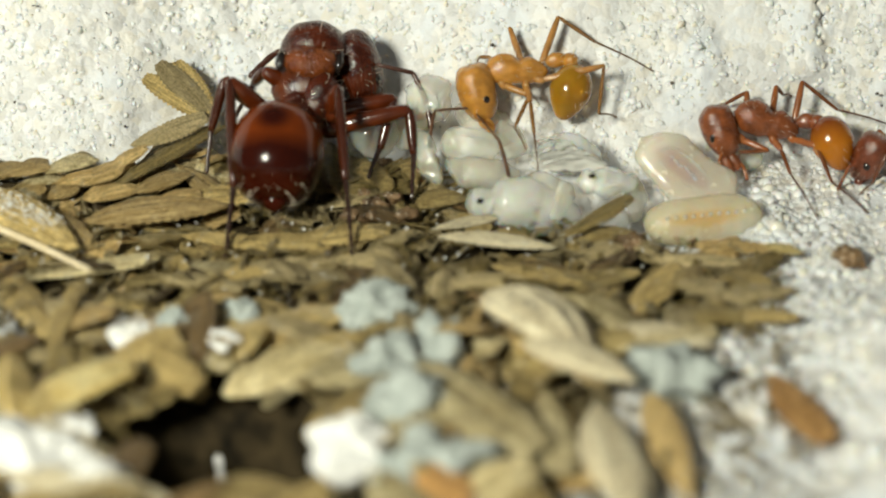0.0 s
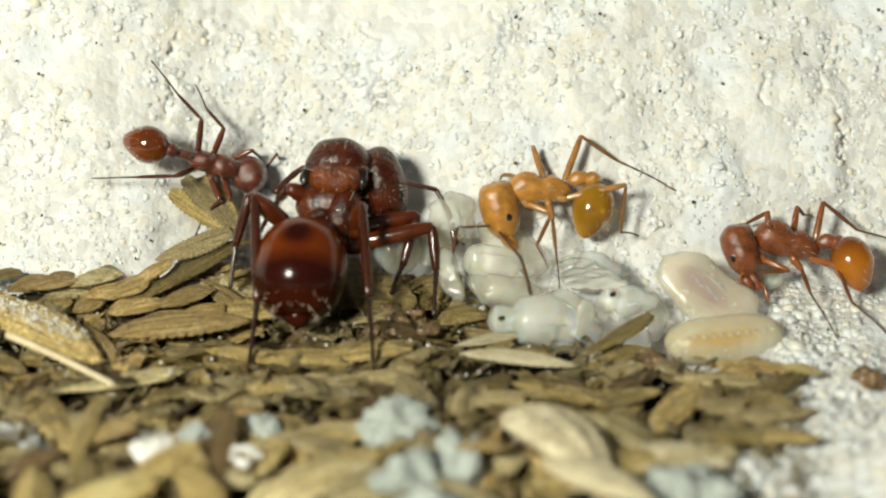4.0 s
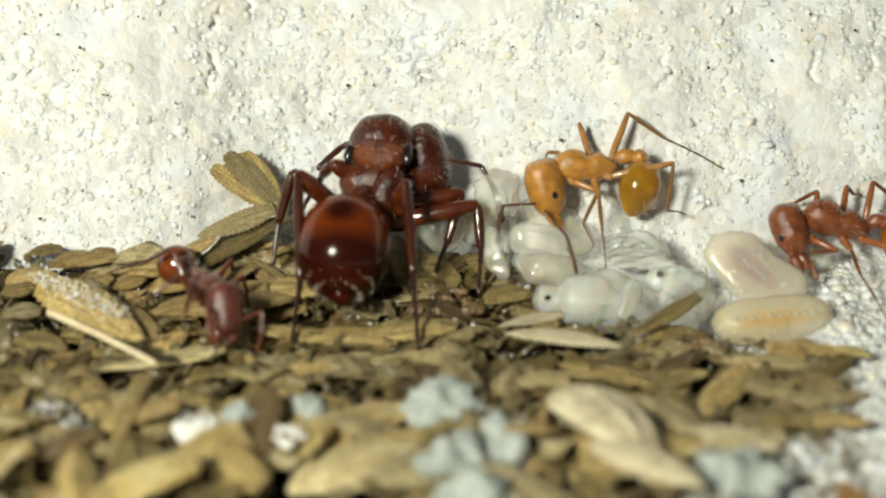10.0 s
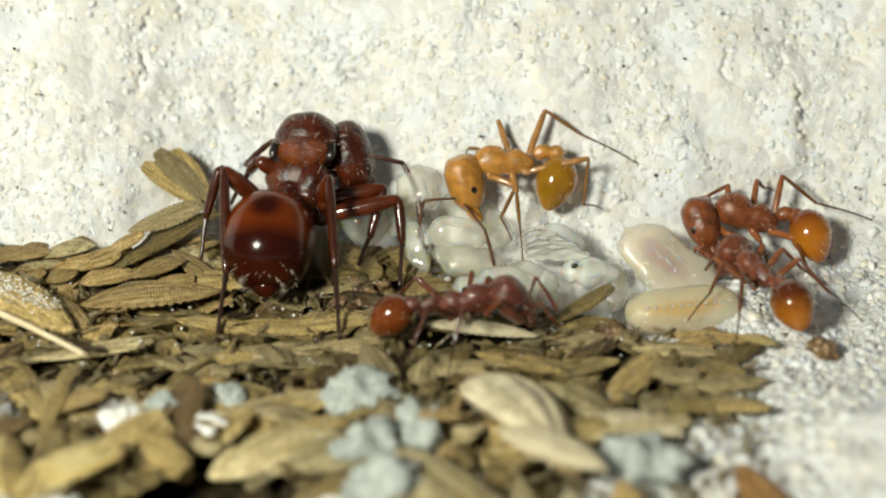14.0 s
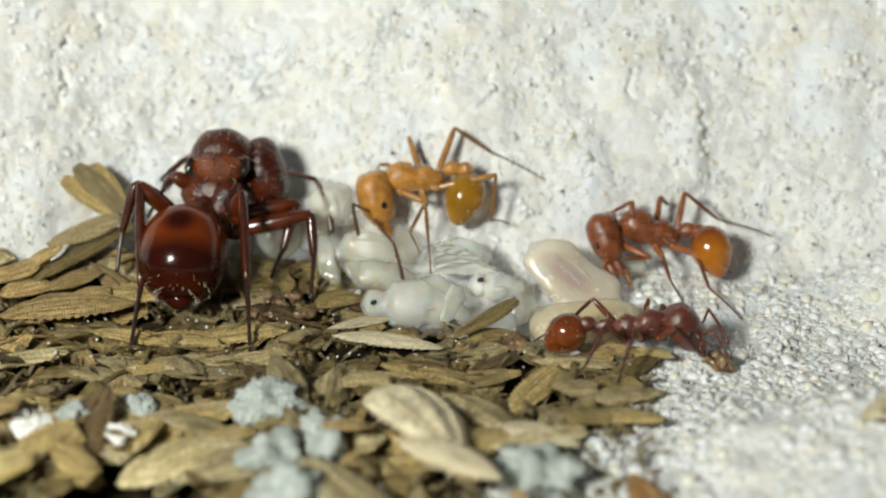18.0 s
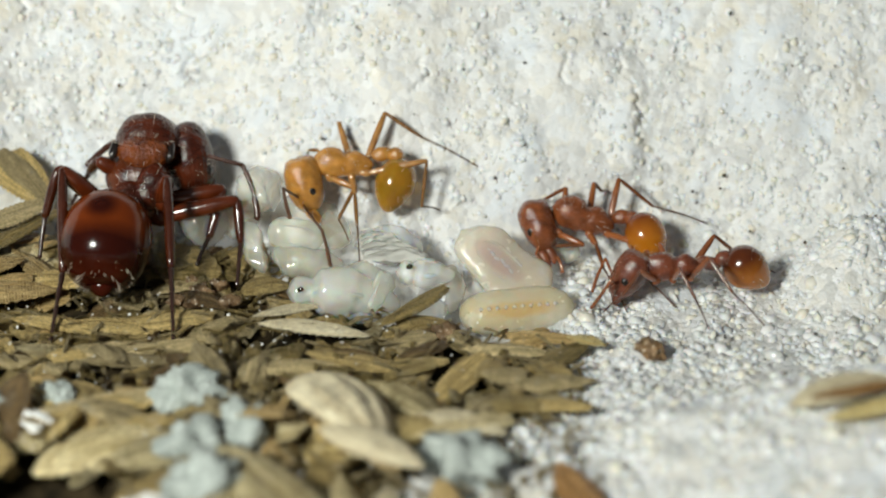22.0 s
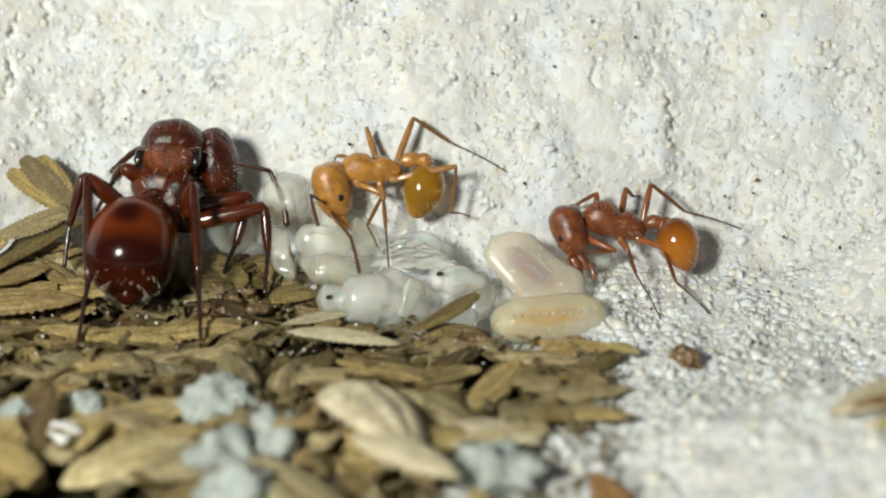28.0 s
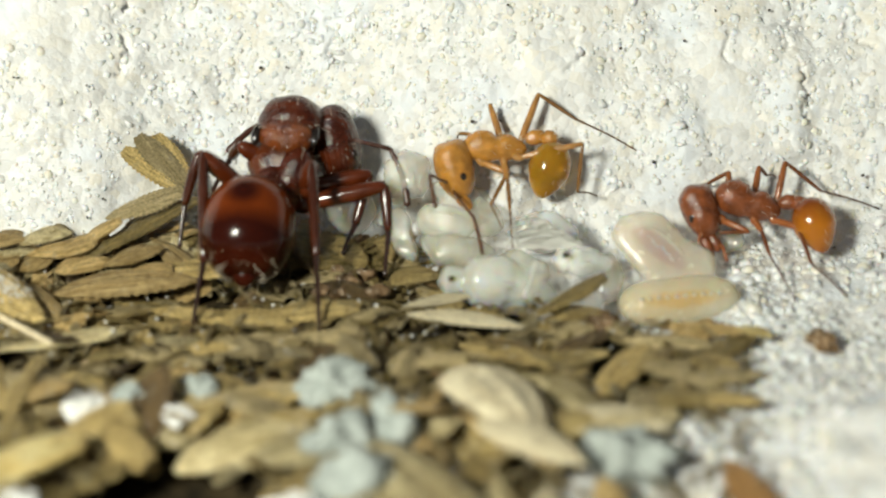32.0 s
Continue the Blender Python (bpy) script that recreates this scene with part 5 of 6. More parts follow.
# ---------- the brood ----------
def grub_material(name, outer, inner, half_long, half_wide):
    """Translucent skin with a darker gut showing along the middle; x runs along the grub."""
    m = material(name, tuple(0.9 * v for v in outer), outer, 0.24, 0.6, 0.2, 0.3, coat=0.3, sss=1.0, sss_size=0.7, trans=0.3, ior=1.36, depth=0.6, alpha=0.66)
    n, link = m.node_tree.nodes, m.node_tree.links.new
    bsdf = n["Principled BSDF"]
    skin = bsdf.inputs["Base Color"].links[0].from_socket
    tex, mp, length = n.new("ShaderNodeTexCoord"), n.new("ShaderNodeMapping"), n.new("ShaderNodeVectorMath")
    mp.inputs["Scale"].default_value = (1000 / half_long, 1000 / half_wide, 100)
    length.operation = "LENGTH"
    link(tex.outputs["Object"], mp.inputs["Vector"])
    link(mp.outputs[0], length.inputs[0])
    wob = n.new("ShaderNodeTexNoise")
    wob.inputs["Scale"].default_value = 1600
    link(tex.outputs["Object"], wob.inputs["Vector"])
    add = n.new("ShaderNodeMath")
    add.operation = "MULTIPLY_ADD"
    add.inputs[1].default_value = 0.9
    link(wob.outputs[0], add.inputs[0])
    link(length.outputs["Value"], add.inputs[2])
    rg = n.new("ShaderNodeMapRange")
    rg.interpolation_type = "SMOOTHSTEP"
    rg.inputs[1].default_value, rg.inputs[2].default_value = 1.7, 1.0
    link(add.outputs[0], rg.inputs[0])
    mix = n.new("ShaderNodeMix")
    mix.data_type = "RGBA"
    mix.inputs[7].default_value = (*inner, 1)
    link(rg.outputs[0], mix.inputs[0])
    link(skin, mix.inputs[6])
    link(mix.outputs[2], bsdf.inputs["Base Color"])
    return m


def oval_ring(long, wide, radii):
    """A low fold lying as an oval on the back of a flattened body."""
    ring = []
    for i in range(25):
        a = 2 * math.pi * i / 24
        x, y = long * math.cos(a) + 0.05 * math.sin(3 * a), (wide + 0.05 * math.cos(2 * a)) * math.sin(a)
        ring.append((x, y, radii[2] * math.sqrt(max(0.05, 1 - (x / radii[0]) ** 2 - (y / radii[1]) ** 2)) - 0.02))
    return tube(ring, [0.05, 0.06, 0.04, 0.055, 0.05], 60, 8)


def grub(name, label, at, fwd, up, radii, mat, flat=0.1, lump=0.09, seed=1.0, folds=0.008, taper=0.0):
    prof = lambda x: max(0.0, 1 - abs(x) ** 3.2) ** 0.5 * (1 + taper * x) * (1 - folds * (0.5 + 0.5 * math.cos(x * 26)))
    ob = new(name, mesh(name, *blob((0, 0, 0), (1, 0, 0), (0, 0, 1), radii, prof, 44, 26, lump, seed, flat), mat))
    ob.matrix_world = basis(at, fwd, up)
    return tagged(ob, label, name, "brood pile")


def bent_larva(label, pts, radius, mat):
    """A soft curled larva: a fat tube with faint rings, thinner at the head."""
    at = Vector(pts[1])
    shape = tube([Vector(q) - at for q in pts], [radius * k for k in (0.35, 0.72, 0.95, 1.0, 0.98, 0.85, 0.45)], 30, 22, 0.025)
    shape = [v + Vector((noise.noise(v * 1.4 + at), noise.noise(v * 1.4 - at), noise.noise(v * 1.4 + at * 2))) * 0.45 * radius + 0.05 * noise.noise_vector(v * 3.6 + at) for v in map(Vector, shape[0])], shape[1]
    ob = new("larva", mesh("larva", *shape, mat))
    ob.location = at * MM
    return tagged(ob, label, "larva", "brood pile")


def pupa(label, head, body, tail, sizes, mat, eye=None):
    """A white pupa: head, neck, humped middle and plump hind body, with its legs folded along it."""
    h, b, t = Vector(head), Vector(body), Vector(tail)
    along, up = h - t, Vector((0, -0.6, 0.85))
    neck, h0, t1 = (h - b) * 0.58, (h - b) * 1.0 + (h - b).normalized() * sizes[0] * 0.8, (t - b) + (t - b).normalized() * sizes[2] * 0.9
    a0, a1, a2 = sizes
    shape = tube([h0, h - b, neck, Vector((0, 0, 0)), (t - b) * 0.6, t1], [0.4 * a0, a0, 1.02 * a0, 0.88 * a0, 0.9 * a1, a1, 0.97 * a1, 1.1 * a2, 0.98 * a2, 0.72 * a2, 0.25 * a2], 44, 26)
    shape = [v + v.normalized() * (0.08 * a1 * noise.noise(v * 1.9 / a1 + b) + 0.035 * noise.noise(v * 3.8 + b)) for v in shape[0]], shape[1]
    ob = new("pupa", mesh("pupa", *shape, mat))
    ob.location = b * MM
    tagged(ob, label, "pupa", "brood pile")
    f, side, u = axes(along, up)
    for k in (-1, 1):
        a, c = (h - b) * 0.6 + side * 0.2 * k - u * 0.1, (t - b) * 0.7 + side * 0.18 * k
        part("leg", tube([a + u * sizes[1] * 0.55, (a + c) / 2 + u * sizes[1] * 0.86 + side * 0.1 * k, c + u * sizes[2] * 0.6], [0.07, 0.09, 0.08, 0.05], 10, 8), mat, ob, "leg folded along the body")
    if eye:
        part("eye", blob(Vector(eye) - b, (1, -0.2, 0.5), (0, -1, 0.3), (0.12, 0.09, 0.06), rings=8, segs=8), EYE, ob, "tiny dark eye spot")
    return ob


def brood():
    w, c = BROOD_WHITE, BROOD_CLEAR
    bent_larva("greyish translucent larva standing behind the pile", [(-1.12, 0.2, 1.09), (-0.73, 0.9, 1.7), (0.02, 0.8, 1.55)], 0.74, c)
    bent_larva("greyish larva low beside the queen's feet", [(-0.87, -0.6, 1.12), (-0.82, -0.9, 0.55), (-0.53, -1.6, 0.12)], 0.46, c)
    bent_larva("curled translucent larva below the amber worker", [(1.62, 0.2, 1.1), (1.99, -0.2, 0.73), (2.14, -0.6, 0.5)], 0.46, c)
    bent_larva("milky larva lying below a curled one", [(-0.2, -1.4, 0.43), (0.57, -1.5, 0.24), (1.39, -1.5, 0.28)], 0.45, c)
    oval = grub("larva", "flat oval translucent larva curled into a ring", (0.6, -0.9, 0.92), (1, -0.05, -0.12), (0, -0.9, 0.43), (0.95, 0.58, 0.34), c, seed=6.1, lump=0.06)
    part("body_fold", oval_ring(0.66, 0.36, (0.95, 0.58, 0.34)), c, oval, "raised inner fold of the curled body")
    bent_larva("translucent larva against the wall", [(0.32, 1.24, 1.18), (1.18, 0.86, 0.84), (2.08, 0.70, 0.75)], 0.62, c)
    bent_larva("whitish larva low in the brood pile", [(0.17, -1.20, 0.28), (0.99, -1.46, 0.20), (2.11, -1.39, 0.11)], 0.50, c)
    bent_larva("grey larva by the wall behind the queen's legs", [(-2.06, 1.25, 0.96), (-1.47, 0.94, 0.79), (-1.17, 0.42, 0.41)], 0.6, c)
    bent_larva("thin pale larva squeezed beside the pink one", [(5.59, -1.29, -0.13), (5.88, -1.95, -0.58), (5.75, -2.58, -0.96)], 0.42, c)
    bent_larva("grey larva standing by the queen's feeler", [(-2.36, 1.48, 1.43), (-2.59, 0.70, 0.98), (-2.34, -0.20, 0.49)], 0.78, c)
    bent_larva("milky larva under the pupae", [(1.88, -1.82, -0.34), (2.81, -1.94, -0.24), (3.83, -2.14, -0.29)], 0.56, c)
    bent_larva("pale larva half hidden under a husk", [(4.24, -3.5, -1.01), (4.91, -3.3, -0.87), (5.49, -3.0, -0.66)], 0.45, c)
    bent_larva("small cream larva beneath the red worker", [(9.13, -0.02, 0.19), (9.60, -0.22, 0.00), (10.06, -0.16, 0.14)], 0.30, c)
    glossy = pupa("glossy white pupa with a dark eye spot", (0.90, -3.0, -0.12), (2.42, -2.9, -0.17), (3.50, -2.95, -0.46), (0.52, 0.84, 0.62), w, (0.85, -3.50, 0.22))
    part("mouthparts", blob((-0.86, -0.5, -0.32), (1, 0, 0.3), (0, -0.6, 0.8), (0.27, 0.2, 0.25), lump=0.2, seed=1.3), w, glossy)
    pupa("pearly pupa with a dark mark at its head", (4.36, -2.3, 0.26), (4.95, -2.25, 0.2), (5.5, -2.2, 0.14), (0.40, 0.50, 0.40), w, (4.38, -2.72, 0.68))
    leaf = grub("larva", "thin yellowish larva folded between two pupae", (3.42, -3.5, 0.18), (0.3, 0.45, 0.85), (0.25, -0.85, 0.45), (0.66, 0.27, 0.11), c, seed=8.0, lump=0.5, taper=0.3)
    part("body_fold", tube([(-0.5, 0.12, 0.08), (0.0, 0.16, 0.11), (0.45, 0.05, 0.07)], [0.03, 0.05, 0.03], 12, 8), c, leaf, "raised fold along the edge")
    bent_larva("matt white larva behind the pile", [(2.66, -0.67, 0.49), (3.55, -0.63, 0.56), (4.64, -0.99, 0.28)], 0.6, w)
    bent_larva("small white larva low in the pile", [(1.4, -3.05, -0.75), (2.1, -3.1, -0.8), (3.1, -3.2, -0.85)], 0.42, w)
    pink = grub_material("pink_larva_skin", (0.80, 0.72, 0.60), (0.66, 0.52, 0.47), 1.05, 0.34)
    shield = grub("larva", "large flattened pinkish larva with a greyish middle", (7.36, -1.65, 0.26), (0.78, -0.42, -0.56), (0.25, -0.80, 0.55), (1.75, 1.05, 0.34), pink, seed=4.2, lump=0.26, taper=0.22)
    part("body_fold", oval_ring(0.95, 0.46, (1.66, 0.95, 0.34)), pink, shield, "raised fold round the flattened middle")
    # white beads along the moist ridge stand in for its glints
    glints = [blob((-0.55 + 0.2 * i, 0.05 - 0.03 * (i % 3), 0.33 - 0.008 * (i - 3) ** 2), (1, 0.3 * (-1) ** i, 0), (0, 0, 1), (0.13, 0.07, 0.06), rings=8, segs=8) for i in range(7)]
    part("segment_ridge", join(*glints), BROOD_WHITE, shield, "moist uneven ridge of white beads in place of its glints")
    cream = grub_material("cream_larva_skin", (0.80, 0.71, 0.51), (0.76, 0.56, 0.28), 1.25, 0.26)
    plump = grub("larva", "plump cream-yellow larva with faint body rings", (7.9, -3.25, -0.65), (1, 0.05, 0.08), (0, -0.85, 0.52), (1.9, 0.78, 0.74), cream, seed=2.0, folds=0.03, lump=0.07)
    # ridge swellings made white, to act as a row of highlights
    beads = [blob((-1.2 + 0.27 * i, 0.1, 0.765 - 0.006 * (i - 4.4) ** 2), (1, 0, 0), (0, 0, 1), (0.075, 0.07, 0.10), rings=8, segs=8) for i in range(10)]
    part("segment_ridge", join(*beads), BROOD_WHITE, plump, "row of small swellings, white in place of their glints")
    skin = tagged(new("shed_skin"), "pleated white shed skin on the brood pile", "shed skin", "brood pile")
    skin.location = (3.7 * MM, -1.2 * MM, 0.6 * MM)
    for k in range(5):
        a, b = Vector((-1.05 + 0.06 * k, 0.35 - 0.22 * k, 0.28 - 0.06 * k)), Vector((0.35 + 0.28 * k, 0.25 - 0.24 * k, 0.22 - 0.07 * k))
        verts, faces = [], []
        for i in range(21):
            u = i / 20
            mid = a.lerp(b, u) + Vector((0, 0, 0.16 * math.sin(math.pi * u)))
            half = 0.37 * math.sin(math.pi * min(0.97, 0.04 + u)) ** 0.5
            for j in range(7):
                v = j / 3 - 1
                verts.append(mid + Vector((0.05 * v, -0.55 * half * v, 0.85 * half * v - 0.1 * v * v)) + Vector((0, 0.05, 0.07)) * noise.noise(Vector((u * 6, v * 2, k * 3.3))))
        faces += [(i * 7 + j, i * 7 + 7 + j, i * 7 + 8 + j, i * 7 + 1 + j) for i in range(20) for j in range(6)]
        top = len(verts)
        verts += [q - Vector((0, -0.02, 0.02)) for q in verts]
        faces += [tuple(top + q for q in reversed(f)) for f in faces]
        part("pleat", (verts, faces), MEMBRANE, skin)


brood()


# ---------- what moves ----------
def stride(made, rows, seconds=32.0):
    """Swing the legs of a walking ant by the way it has gone, three and three by turns."""
    times = [r[0] for r in rows]
    gone = [0.0]
    for a, b in zip(rows, rows[1:]):
        gone.append(gone[-1] + (Vector(b[1]) - Vector(a[1])).length + 1.2 * (Vector(b[2]) - Vector(a[2])).length)
    ticks = sorted({0.0, seconds} | {round(0.1 * k, 1) for k in range(1, int(seconds * 10)) if
                    abs(np.interp(0.1 * k + 0.1, times, gone) - np.interp(0.1 * k - 0.1, times, gone)) > 0.06})
    for n, leg in enumerate(made["legs"]):
        side, phase = (1 if n < 3 else -1), (0.0 if n in (0, 2, 4) else math.pi)
        hip = Vector(leg.location)
        out = []
        for t in ticks:
            a = float(np.interp(t, times, gone)) / 2.4 * 2 * math.pi + phase
            turn = Euler((side * radians(7) * max(0.0, math.cos(a)), 0, -side * radians(15) * math.sin(a)))
            out.append((t, Matrix.LocRotScale(hip, turn, None)))
        walk(leg, out)


def sway(piece, rows):
    """Turn a feeler about its root: seconds and degrees about x, y, z."""
    at = Vector(piece.location)
    walk(piece, [(t, Matrix.LocRotScale(at, Euler([radians(a) for a in turn]), None)) for t, *turn in rows])


def motions():
    """Each row: seconds, place of the feet's middle, heading, and the way that its back faces."""
    patrol = [
        (0.0, (-8.19, 6.67, 8.00), (0.05, -0.53, -0.85), (0.10, -0.84, 0.53)),
        (0.3, (-8.37, 4.77, 4.87), (0.02, -0.53, -0.85), (0.10, -0.84, 0.53)),
        (0.5, (-8.17, 4.36, 4.15), (0.03, -0.53, -0.85), (0.10, -0.84, 0.53)),
        (0.8, (-7.75, 4.55, 4.06), (0.11, -0.48, -0.87), (0.14, -0.86, 0.49)),
        (1.2, (-7.71, 4.32, 3.66), (0.03, -0.53, -0.85), (0.02, -0.85, 0.53)),
        (1.6, (-7.74, 4.22, 3.51), (0.16, -0.51, -0.85), (0.04, -0.85, 0.52)),
        (2.0, (-7.96, 4.11, 3.38), (0.27, -0.53, -0.81), (-0.04, -0.84, 0.54)),
        (2.4, (-8.17, 3.82, 3.00), (0.65, -0.42, -0.63), (0.02, -0.83, 0.56)),
        (2.8, (-8.39, 3.62, 2.73), (0.71, -0.35, -0.61), (0.15, -0.77, 0.62)),
        (3.2, (-8.49, 3.42, 2.48), (0.84, -0.19, -0.50), (0.10, -0.86, 0.51)),
        (3.6, (-8.67, 3.51, 2.60), (0.91, -0.05, -0.42), (0.14, -0.89, 0.43)),
        (4.0, (-9.17, 3.29, 2.60), (0.84, 0.32, -0.43), (0.49, -0.80, 0.35)),
        (4.4, (-9.15, 3.26, 2.59), (0.84, 0.36, -0.40), (0.51, -0.78, 0.36)),
        (6.5, (-9.21, 3.31, 2.68), (0.84, 0.36, -0.40), (0.52, -0.73, 0.45)),
        (7.0, (-10.11, 2.53, 2.41), (0.63, 0.35, -0.69), (0.73, -0.57, 0.37)),
        (7.2, (-9.79, 0.72, 2.25), (0.67, -0.71, -0.22), (0.21, -0.11, 0.97)),
        (7.9, (-10.82, -0.46, 1.30), (0.09, -0.99, -0.13), (0.11, -0.12, 0.99)),
        (8.0, (-10.85, -0.61, 1.12), (0.00, -1.00, -0.10), (0.01, -0.10, 1.00)),
        (8.6, (-11.09, -0.42, -0.10), (0.39, -0.77, -0.50), (0.22, -0.45, 0.86)),
        (9.0, (-10.14, -3.92, -0.37), (0.40, -0.92, 0.02), (0.21, 0.11, 0.97)),
        (10.0, (-10.00, -4.20, -0.35), (0.48, -0.88, 0.04), (0.27, 0.19, 0.94)),
        (10.7, (-9.05, -7.12, -0.38), (0.60, -0.80, 0.09), (-0.27, -0.09, 0.96)),
        (11.0, (-8.26, -8.52, -0.13), (0.83, -0.48, 0.28), (-0.24, 0.15, 0.96)),
        (11.4, (-6.10, -7.38, -0.39), (0.96, 0.29, -0.02), (0.03, -0.02, 1.00)),
        (12.0, (-4.60, -7.10, -0.39), (0.85, 0.52, -0.11), (0.14, -0.01, 0.99)),
        (12.8, (-2.17, -6.44, -0.32), (0.96, 0.18, 0.23), (-0.23, -0.03, 0.97)),
        (13.0, (-0.96, -5.64, -0.28), (0.94, 0.19, 0.29), (-0.29, 0.00, 0.96)),
        (13.5, (-0.47, -5.68, -0.29), (0.96, 0.17, 0.24), (-0.24, 0.03, 0.97)),
        (14.0, (0.95, -5.56, -0.35), (0.99, 0.04, 0.12), (-0.12, -0.02, 0.99)),
        (14.5, (3.62, -4.87, -0.37), (0.85, -0.28, 0.45), (-0.46, 0.02, 0.89)),
        (16.5, (5.33, -5.52, -0.36), (0.92, -0.12, 0.36), (-0.37, -0.03, 0.93)),
        (17.2, (6.53, -5.51, -0.35), (0.99, -0.09, 0.12), (-0.12, 0.02, 0.99)),
        (17.9, (9.32, -5.89, -0.59), (0.99, -0.06, 0.08), (-0.08, 0.05, 1.00)),
        (18.5, (9.66, -5.86, -0.54), (1.00, -0.03, 0.09), (-0.09, 0.04, 1.00)),
        (19.0, (10.15, -5.90, -0.49), (1.00, -0.06, 0.08), (-0.08, -0.01, 1.00)),
        (19.3, (12.02, -6.13, -0.52), (0.99, -0.09, 0.09), (-0.09, 0.06, 0.99)),
        (19.6, (13.78, -5.83, -0.54), (0.98, 0.03, 0.21), (-0.20, -0.11, 0.97)),
        (20.0, (16.40, -4.55, -0.48), (0.80, 0.58, 0.17), (-0.05, -0.22, 0.97)),
        (20.3, (17.67, -4.07, -0.14), (0.84, 0.52, 0.14), (-0.06, -0.17, 0.98)),
        (20.6, (19.39, -4.34, -0.07), (0.75, 0.66, -0.08), (0.24, -0.15, 0.96)),
        (20.9, (20.73, -3.95, -0.01), (0.79, 0.60, -0.09), (0.36, -0.34, 0.87)),
        (21.5, (26.19, -1.11, -0.07), (0.89, 0.42, 0.19), (-0.03, -0.36, 0.93)),
        (32.0, (31.00, 0.50, 0.30), (0.89, 0.42, 0.19), (-0.03, -0.36, 0.93)),
    ]
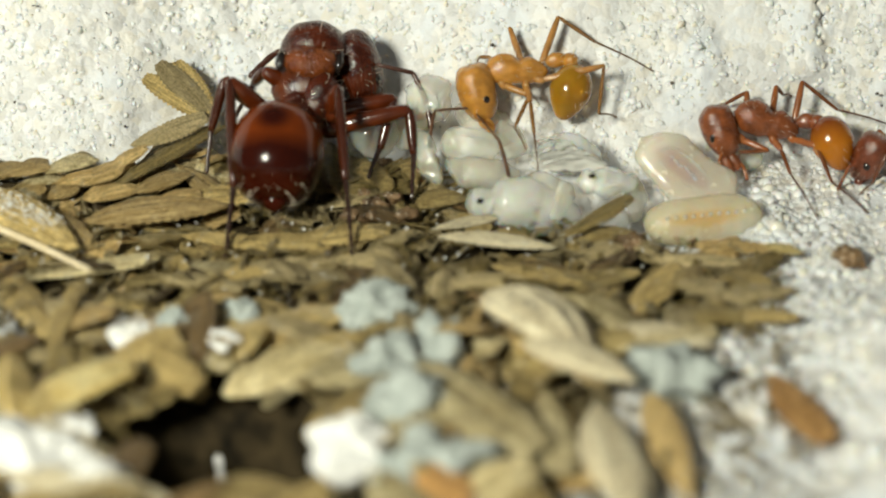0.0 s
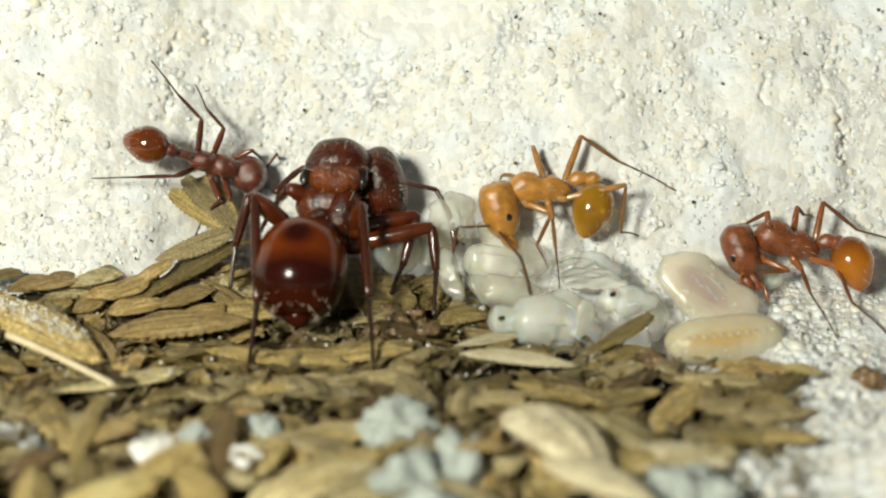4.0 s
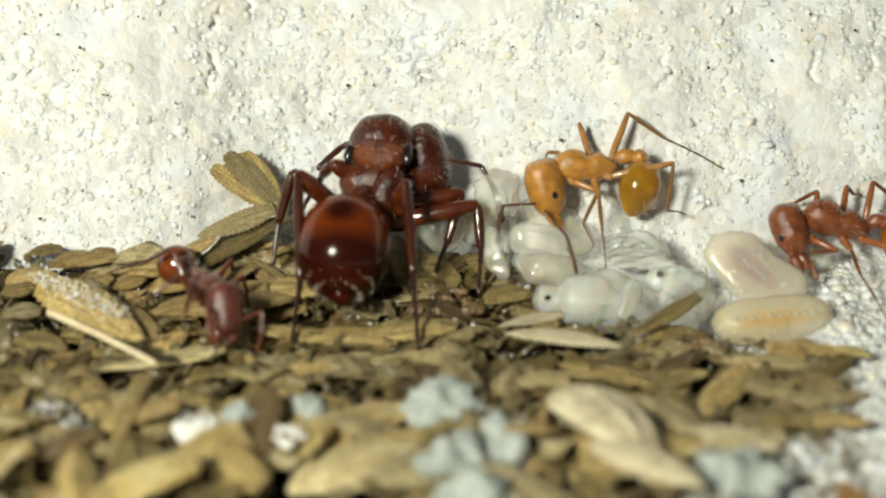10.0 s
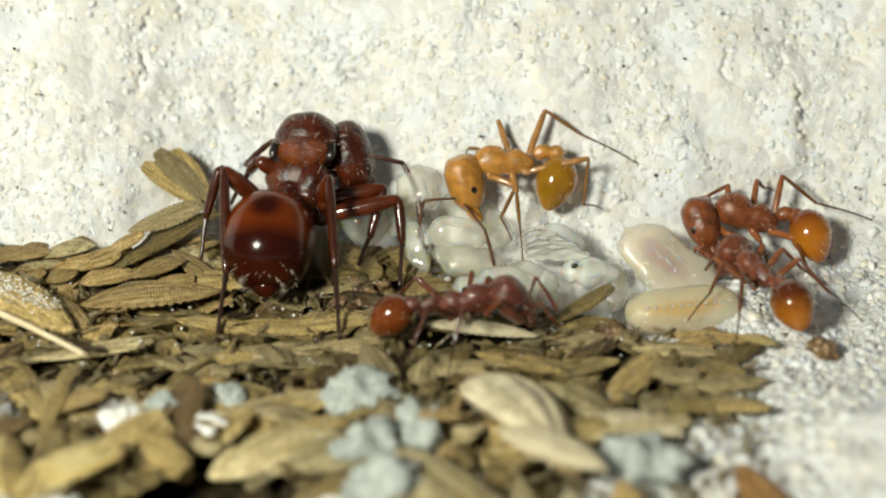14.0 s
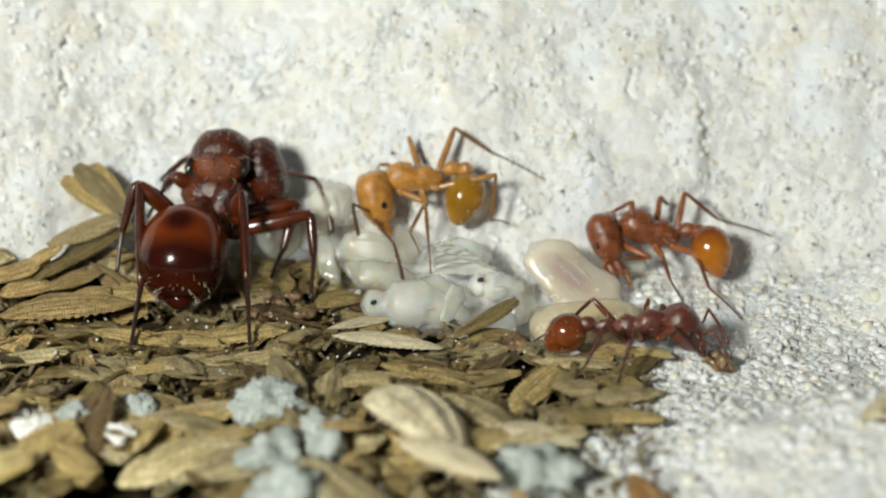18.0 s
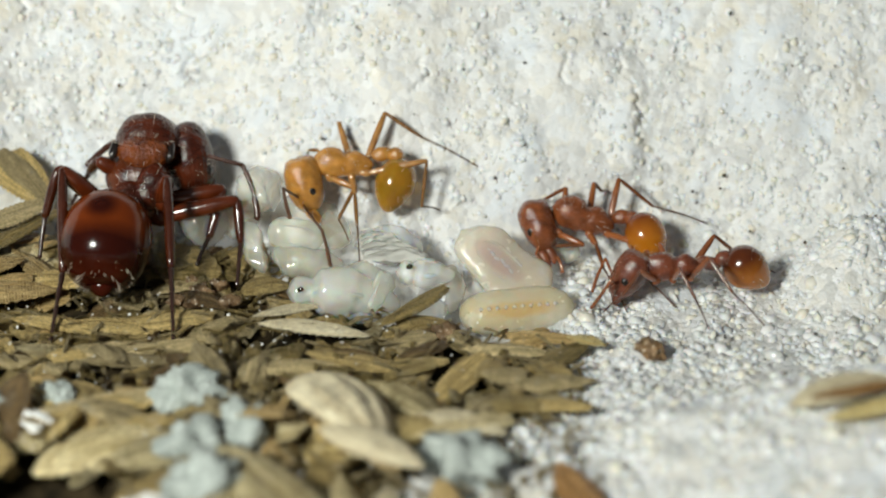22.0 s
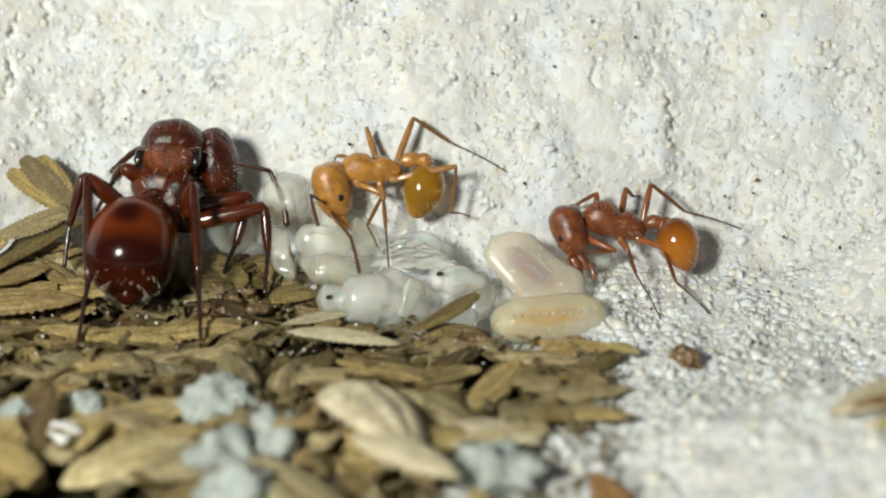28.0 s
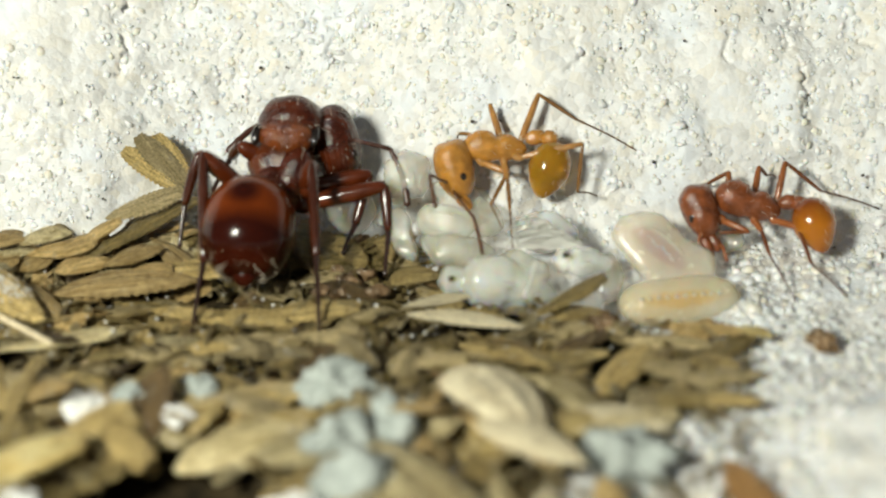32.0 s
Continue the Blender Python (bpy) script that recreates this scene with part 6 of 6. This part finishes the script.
    visitor = [
        (0.0, (15.14, -0.95, -0.31), (-0.98, 0.02, -0.22), (-0.22, -0.04, 0.98)),
        (0.6, (12.49, -1.04, -0.48), (-0.97, -0.25, 0.05), (0.06, -0.03, 1.00)),
        (1.0, (12.43, -2.21, -0.52), (-0.99, -0.10, -0.02), (-0.02, -0.02, 1.00)),
        (1.5, (17.67, -2.48, 0.22), (-0.90, 0.42, -0.14), (-0.33, -0.42, 0.84)),
        (2.2, (20.89, -2.89, 0.15), (-0.92, -0.34, 0.17), (0.32, -0.47, 0.82)),
        (10.8, (18.07, -6.14, -0.70), (-1.00, -0.03, 0.01), (0.01, -0.04, 1.00)),
        (11.5, (12.19, -6.33, -0.71), (-0.91, 0.41, 0.01), (0.01, -0.01, 1.00)),
        (12.0, (10.17, -4.88, -0.55), (-0.60, 0.79, -0.11), (-0.01, 0.14, 0.99)),
        (12.5, (10.22, -4.21, -0.55), (-0.37, 0.91, -0.18), (0.02, 0.20, 0.98)),
        (13.0, (10.83, -3.39, -0.54), (-0.20, 0.98, -0.10), (-0.06, 0.08, 0.99)),
        (14.0, (10.23, -3.03, -0.54), (-0.42, 0.91, -0.05), (-0.05, 0.03, 1.00)),
        (14.5, (11.16, -1.67, -0.51), (-0.10, 0.98, 0.17), (-0.06, -0.17, 0.98)),
        (16.0, (18.78, -2.12, 1.04), (-0.98, 0.19, -0.03), (-0.15, -0.65, 0.74)),
        (16.3, (21.20, -1.96, 0.70), (-0.84, -0.47, 0.27), (0.45, -0.33, 0.83)),
        (18.3, (21.57, -1.36, 1.45), (-0.88, -0.43, 0.20), (0.32, -0.23, 0.92)),
        (18.5, (20.48, -1.38, 1.47), (-0.87, -0.45, 0.19), (0.32, -0.22, 0.92)),
        (19.0, (19.49, -2.06, 1.96), (-1.00, 0.02, -0.07), (-0.07, -0.48, 0.87)),
        (19.3, (18.03, -1.86, 1.38), (-0.96, 0.19, -0.21), (-0.25, -0.23, 0.94)),
        (19.6, (16.44, -0.02, 0.09), (-0.94, 0.27, 0.19), (0.09, -0.34, 0.94)),
        (20.0, (16.16, -1.03, -0.04), (-0.92, 0.36, -0.13), (-0.14, -0.00, 0.99)),
        (20.3, (15.16, -0.77, -0.30), (-1.00, -0.05, 0.02), (0.02, -0.03, 1.00)),
        (20.6, (13.93, -1.92, -0.45), (-1.00, 0.08, -0.03), (-0.02, 0.05, 1.00)),
        (20.9, (12.65, -2.47, -0.51), (-1.00, -0.04, -0.02), (-0.03, 0.04, 1.00)),
        (21.2, (12.40, -3.02, -0.52), (-0.98, -0.18, -0.11), (-0.11, 0.01, 0.99)),
        (21.4, (12.33, -3.35, -0.48), (-0.99, -0.05, -0.13), (-0.13, -0.00, 0.99)),
        (22.1, (13.47, -2.52, -0.46), (-0.99, 0.04, -0.11), (-0.10, 0.09, 0.99)),
        (22.8, (16.19, -0.11, -0.02), (-0.41, 0.90, 0.13), (-0.58, -0.37, 0.73)),
        (23.2, (17.48, -1.11, 1.07), (0.22, 0.91, 0.36), (-0.73, -0.10, 0.68)),
        (23.6, (19.08, -1.86, 2.03), (0.51, 0.69, 0.51), (-0.35, -0.37, 0.86)),
        (24.0, (19.25, 0.15, 0.59), (0.45, 0.89, -0.00), (0.26, -0.13, 0.96)),
        (24.3, (22.42, -0.94, 1.32), (0.73, 0.66, 0.16), (0.19, -0.43, 0.88)),
        (24.8, (26.81, 0.40, 1.31), (0.86, 0.21, 0.47), (-0.14, -0.78, 0.61)),
        (32.0, (32.00, 1.20, 1.60), (0.86, 0.21, 0.47), (-0.14, -0.78, 0.61)),
    ]
    for made, rows in ((PATROL, patrol), (VISITOR, visitor)):
        walk(made["thing"], [(t, basis(p, f, u)) for t, p, f, u in rows])
        stride(made, rows)
        for k, piece in enumerate(made["feelers"]):
            sway(piece, [(0.25 * n, 6 * math.sin(1.9 * n + k), 5 * math.sin(2.7 * n + 2 * k), 9 * math.sin(1.3 * n + 3 * k)) for n in range(129)])
    # the queen feels to her other side for a while
    sway(QUEEN_ANT["feelers"][0], [(0, 0, 0, 0), (3, 0, 0, 3), (7, 0, 0, 0), (9, 4, 0, 12), (11, 0, 0, 0), (16, 0, 0, 2), (20, 0, 0, -3), (28, 0, 0, 0), (32, 0, 0, 0)])
    sway(QUEEN_ANT["feelers"][1], [(0, 0, 0, 0), (6.0, 0, 0, 0), (7, -8, 14, 6), (8, -12, 20, 10), (9, -10, 8, 4), (9.6, 0, 0, 0), (32, 0, 0, 0)])
    sway(AMBER_ANT["feelers"][0], [(0, 0, 0, 0), (13, 0, 0, 0), (14.5, 2, 0, 4), (17, -3, 31, 40), (20, -3, 37, 47), (24, -4, 39, 50), (32, -3, 35, 45)])


motions()
